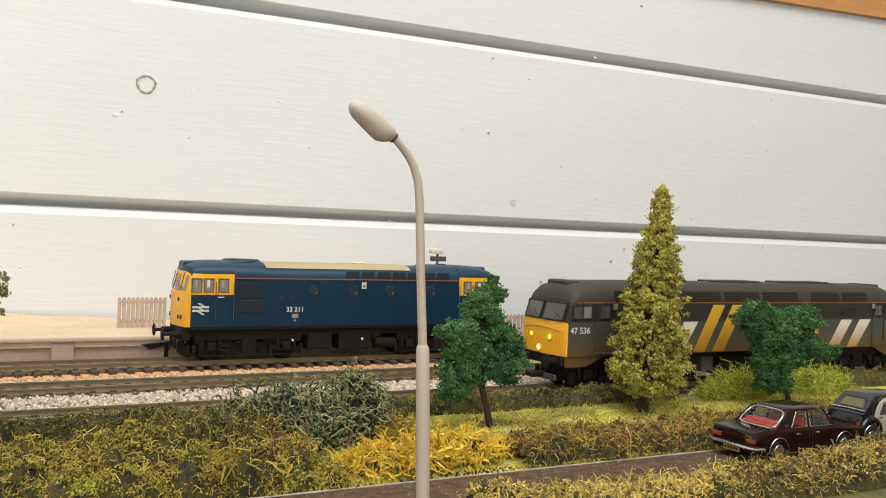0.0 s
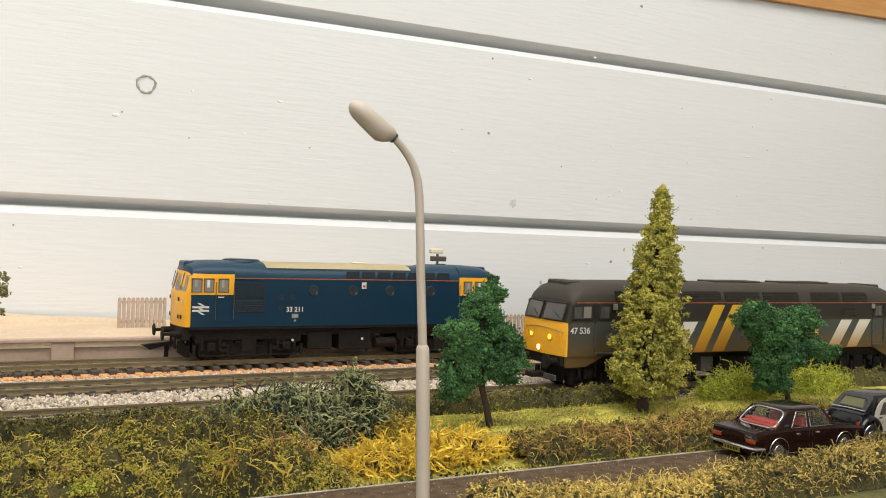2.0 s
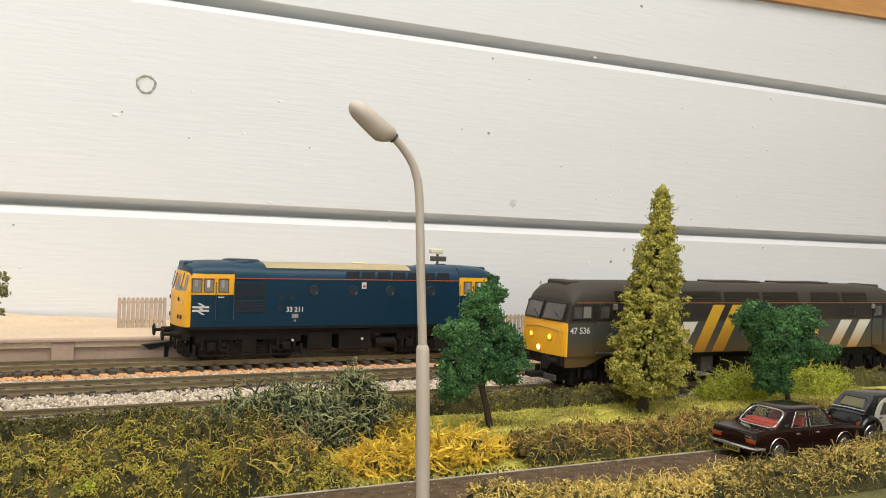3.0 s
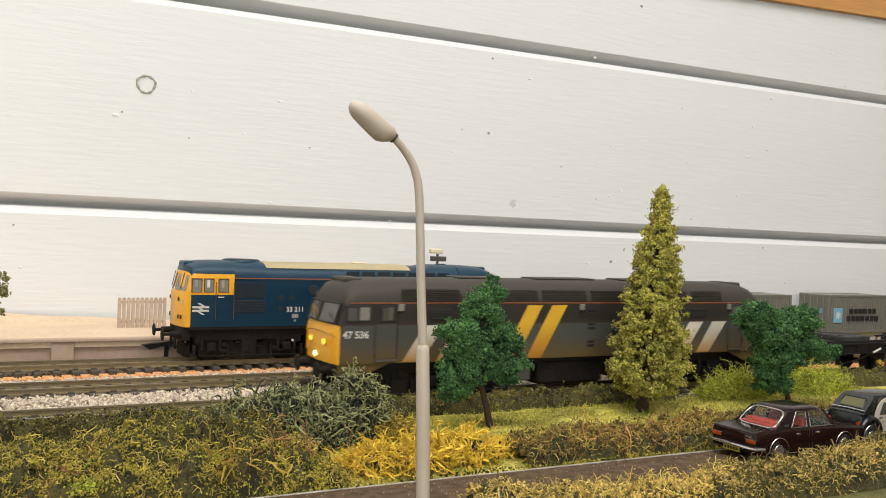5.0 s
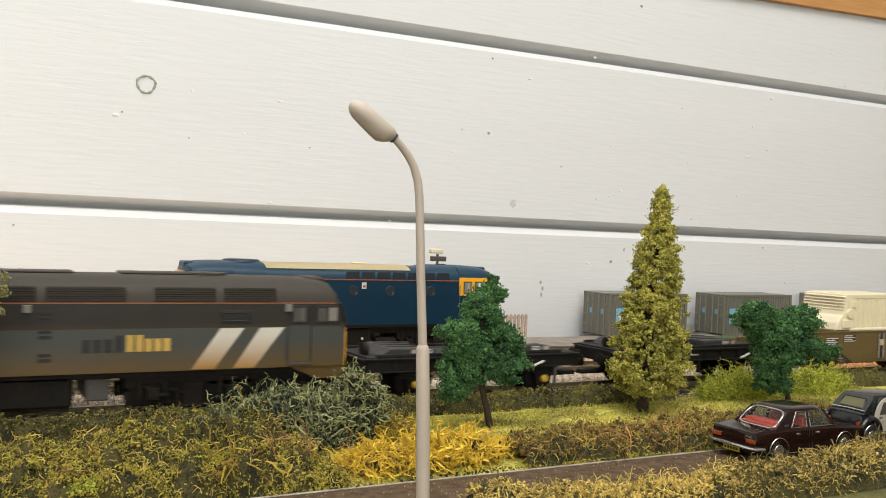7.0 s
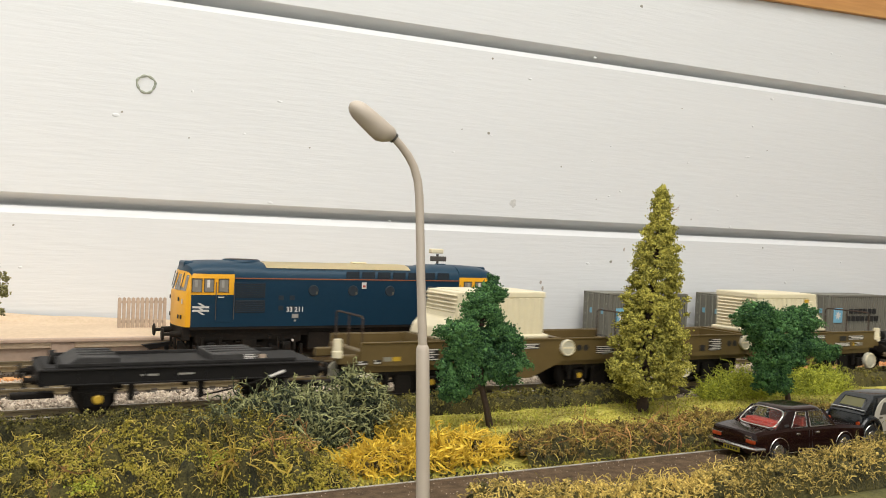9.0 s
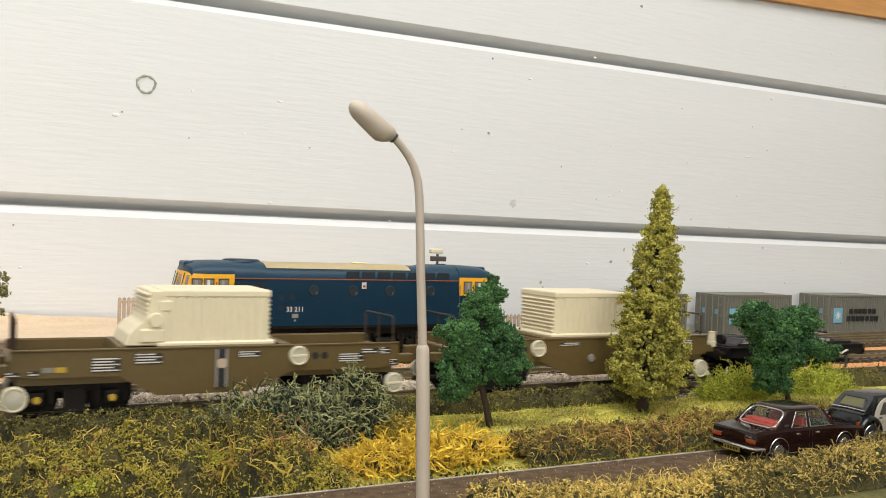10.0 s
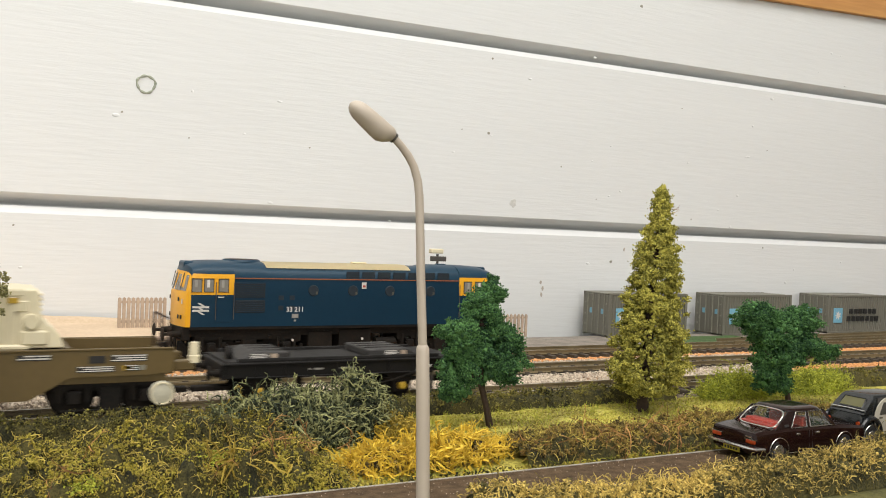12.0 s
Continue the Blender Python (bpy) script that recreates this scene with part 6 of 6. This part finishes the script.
    part("front_screen", slab([(39.6, -8.6, zb), (39.6, 8.6, zb), (34.6, 7.6, zt), (34.6, -7.6, zt)], (-.15, 0, .1)), M_GLASS, c)
    fr = []
    for j in range(28):
        t = 6.28318 * j / 28
        cx, cy = math.copysign(abs(math.cos(t)) ** .45, math.cos(t)), math.copysign(abs(math.sin(t)) ** .45, math.sin(t))
        h = .5 + .5 * cx
        fr.append((10.2 + 6.9 * h, cy * (8.3 - 1.0 * h), zb + .15 + (zt - zb - .2) * h))
    part("rear_screen_trim", tube(bmesh.new(), fr + fr[:1], .27, 6), M_CHROME, c, "chrome rear screen surround", smooth=True)
    part("rear_bumper", tube(bmesh.new(), [(3, -11.2, 5.2), (-.6, -10.6, 5.2), (-1.2, -8, 5.2), (-1.2, 8, 5.2), (-.6, 10.6, 5.2), (3, 11.2, 5.2)], .55, 8), M_CHROME, c, smooth=True)
    part("front_bumper", tube(bmesh.new(), [(53, -11, 4.8), (56.4, -9.6, 4.8), (56.8, 9.6 - 19, 4.8), (56.4, 9.6, 4.8), (53, 11, 4.8)], .5, 8), M_CHROME, c, smooth=True)
    pl = part("number_plate", B(-.9, -.5, -3.6, 3.6, 2.9, 4.6), M_PLATE, c, "small yellow plate with dark bars")
    for k in range(5):
        part("plate_bar", B(-1.0, -.85, -2.9 + k * 1.25, -2.1 + k * 1.25, 3.3, 4.2), M_RUBBER, pl)
    part("badge", B(-.25, .1, -8.6, -5.4, 8.6, 9.1), M_CHROME, c)
    part("rear_seat", B(13.5, 18.5, -8, 8, 7, 12.6, bevel=.8, seg=2), M_REDSEAT, c)
    part("parcel_shelf", B(11.0, 14.0, -8.4, 8.4, 11.1, 11.5), M_REDSEAT, c)
    for s in (-1, 1):
        part("front_seat", B(25, 28, s * 4.4 - 3.2, s * 4.4 + 3.2, 7, 14.0, bevel=.8, seg=2), M_REDSEAT, c)
    part("steering_wheel", tube(bmesh.new(), [(34, 4 + 2 * math.cos(a), 12.4 + 2 * math.sin(a)) for a in (6.283 * k / 12 for k in range(13))], .25, 5, caps=False), M_RUBBER, c)
    car_wheels(c, (10.5, 43.5), 10.75, 3.9)


def small_car():
    c = thing("vintage_car", 297, 229, -4.0, "dark grey and cream rounded vintage model car", "car", "model cars")
    rows = [(0, 6.2, 4.4, 9.6, .8), (1.2, 7.4, 3.2, 12.0, 1.2), (5, 8.0, 3.0, 12.6, 1.0), (14, 8.0, 3.0, 12.4, 1.0), (32, 7.6, 3.0, 12.0, 1.0), (40, 6.0, 3.2, 11.4, 1.6), (48, 4.6, 3.6, 9.8, 1.6), (50, 3.6, 4.4, 8.6, 1.0)]
    part("body", loft(bmesh.new(), car_shell(rows)), M_CARGREY, c, smooth=True)
    rings = []
    for t, z, w in ((0, 12.2, 7.6), (.35, 15.0, 7.3), (.75, 17.8, 6.8), (.93, 18.8, 6.0), (1.0, 19.1, 4.8)):
        rings.append([(1.5 + 7.5 * t, -w, z), (32 - 6 * t, -w, z), (32 - 6 * t, w, z), (1.5 + 7.5 * t, w, z)])
    part("roof", loft(bmesh.new(), rings), M_CARGREY, c, smooth=True)
    part("rear_window", slab([(3.8, -4.8, 14.4), (3.8, 4.8, 14.4), (6.6, 4.4, 17.3), (6.6, -4.4, 17.3)], (-.25, 0, .1)), M_REARGLASS, c)
    fr = [(3.4, -5.1, 14.1), (3.4, 5.1, 14.1), (6.5, 4.6, 17.6), (6.5, -4.6, 17.6)]
    part("window_trim", tube(bmesh.new(), fr + fr[:1], .28, 6), M_CARGREY, c)
    part("hood_strip", tube(bmesh.new(), [(2.0, -7.4, 13.6), (2.4, 0, 13.7), (2.0, 7.4, 13.6)], .22, 5), M_CHROME, c)
    for s in (-1, 1):
        for x0, x1 in ((9, 16), (18, 27)):
            part("side_window", slab([(x0, s * 7.65, 13.6), (x1, s * 7.65, 13.6), (x1 - .6, s * 7.0, 18.2), (x0 + .6, s * 7.0, 18.2)], (0, s * .2, 0)), M_GLASS_DARK, c)
        ring = [(14.5 + math.cos(a) * 7.6, s * 8.15, 10.8 + math.sin(a) * 7.6) for a in (6.283 * k / 24 for k in range(24))]
        bm = bmesh.new()
        prism(bm, [(p[0], p[2]) for p in ring], *sorted((s * 7.9, s * 8.25)))
        part("door_panel", bm, M_CARCREAM, c, "cream round door panel")
        part("door_glass", slab([(9.4, s * 8.3, 12.0), (19.6, s * 8.3, 12.0), (17.6, s * 8.3, 16.6), (11.4, s * 8.3, 16.6)], (0, s * .12, 0)), M_GLASS_DARK, c)
        part("door_handle", B(9.2, 11, *sorted((s * 8.2, s * 8.6)), 10.6, 11.2, bevel=.1), M_CHROME, c)
        fen = [(4.5 + math.cos(a) * 5.4, s * 8.6, 4.6 + math.sin(a) * 6.4) for a in (math.pi * k / 12 for k in range(13))]
        part("rear_wing", tube(bmesh.new(), fen, 1.0, 8), M_CARGREY, c, smooth=True)
        part("tail_lamp", tube(bmesh.new(), [(.2, s * 6.4, 9), (-.5, s * 6.4, 9)], .7, 10), M_TAIL, c)
    part("rear_bumper", tube(bmesh.new(), [(.5, -8, 4.6), (-1, -7, 4.6), (-1, 7, 4.6), (.5, 8, 4.6)], .4, 6), M_CHROME, c)
    part("number_plate", B(-.4, .1, -3, 3, 6, 7.6), M_WHITE, c)
    car_wheels(c, (4.8, 41), 8.9, 4.0)


room()
ground()
orange_lit_beds()
tracks()
ballast()
siding()
platform()
yard()
street_lamp()
saloon()
small_car()
blue_engine()
engine = grey_engine()
trees()
plants()

flask_first = flask_wagon()
# distance of each vehicle behind the engine's front corner, and whether it runs reversed
TRAIN = [(engine, 0.0, False), (flask_first, 488.6, False), (flask_wagon(1), 802.0, True)]
TRAIN.append((flat_wagon(110.0, 28.0, 92.5, ((29.2, 37.4, 26.2), (86, 92, 93))), 239.5, False))
TRAIN.append((flat_wagon(104.0, 22.8, 86.0, ((75, 80.5, 81.2),)), 367.0, False))
TRAIN.append((flat_wagon(104.0, 18.0, 78.5, ((14.2, 22.0, 22.6), (70.6, 77.5, 78.2))), 817.0, False))

# seconds and the front corner's place along the track, millimetres
RUN = [(0, 243.4), (3.0, 243.3), (3.2, 240.5), (3.5, 231.0), (4.0, 208.5), (4.5, 176.0), (4.8, 151.9), (5.0, 132.8), (5.5, 82.6), (6.0, 22.4), (6.5, -35.9), (6.8, -73.4), (7.0, -97.9), (7.2, -122.0),
       (8.0, -221.5), (8.8, -321.8), (9.0, -345.6), (9.5, -406.6), (10.0, -472.9), (10.5, -534.0), (11.0, -598.8), (11.5, -665.4), (12.0, -732.4)]


def run_at(t):
    for (t0, s0), (t1, s1) in zip(RUN, RUN[1:]):
        if t <= t1:
            return s0 + (s1 - s0) * (t - t0) / (t1 - t0)
    return RUN[-1][1]


def motions():
    for ob, off, flip in TRAIN:
        walk(ob, [(t, pose((s + off) * MM, YC[0] * MM, 0, 0, 0, 180 if flip else 0)) for t, s in RUN])
    steps = [0.0, 3.0] + [3.0 + k / 15 for k in range(1, 136)]
    for ob, off, flip in TRAIN:
        for w in ob.children_recursive:
            if w.name.startswith("wheelset"):
                x, r = w.location.x / MM, w.location.z / MM
                sg = -1 if flip else 1
                walk(w, [(t, pose(x * MM, 0, r * MM, 0, sg * math.degrees((run_at(t) - RUN[0][1]) / r), 0)) for t in steps])


motions()
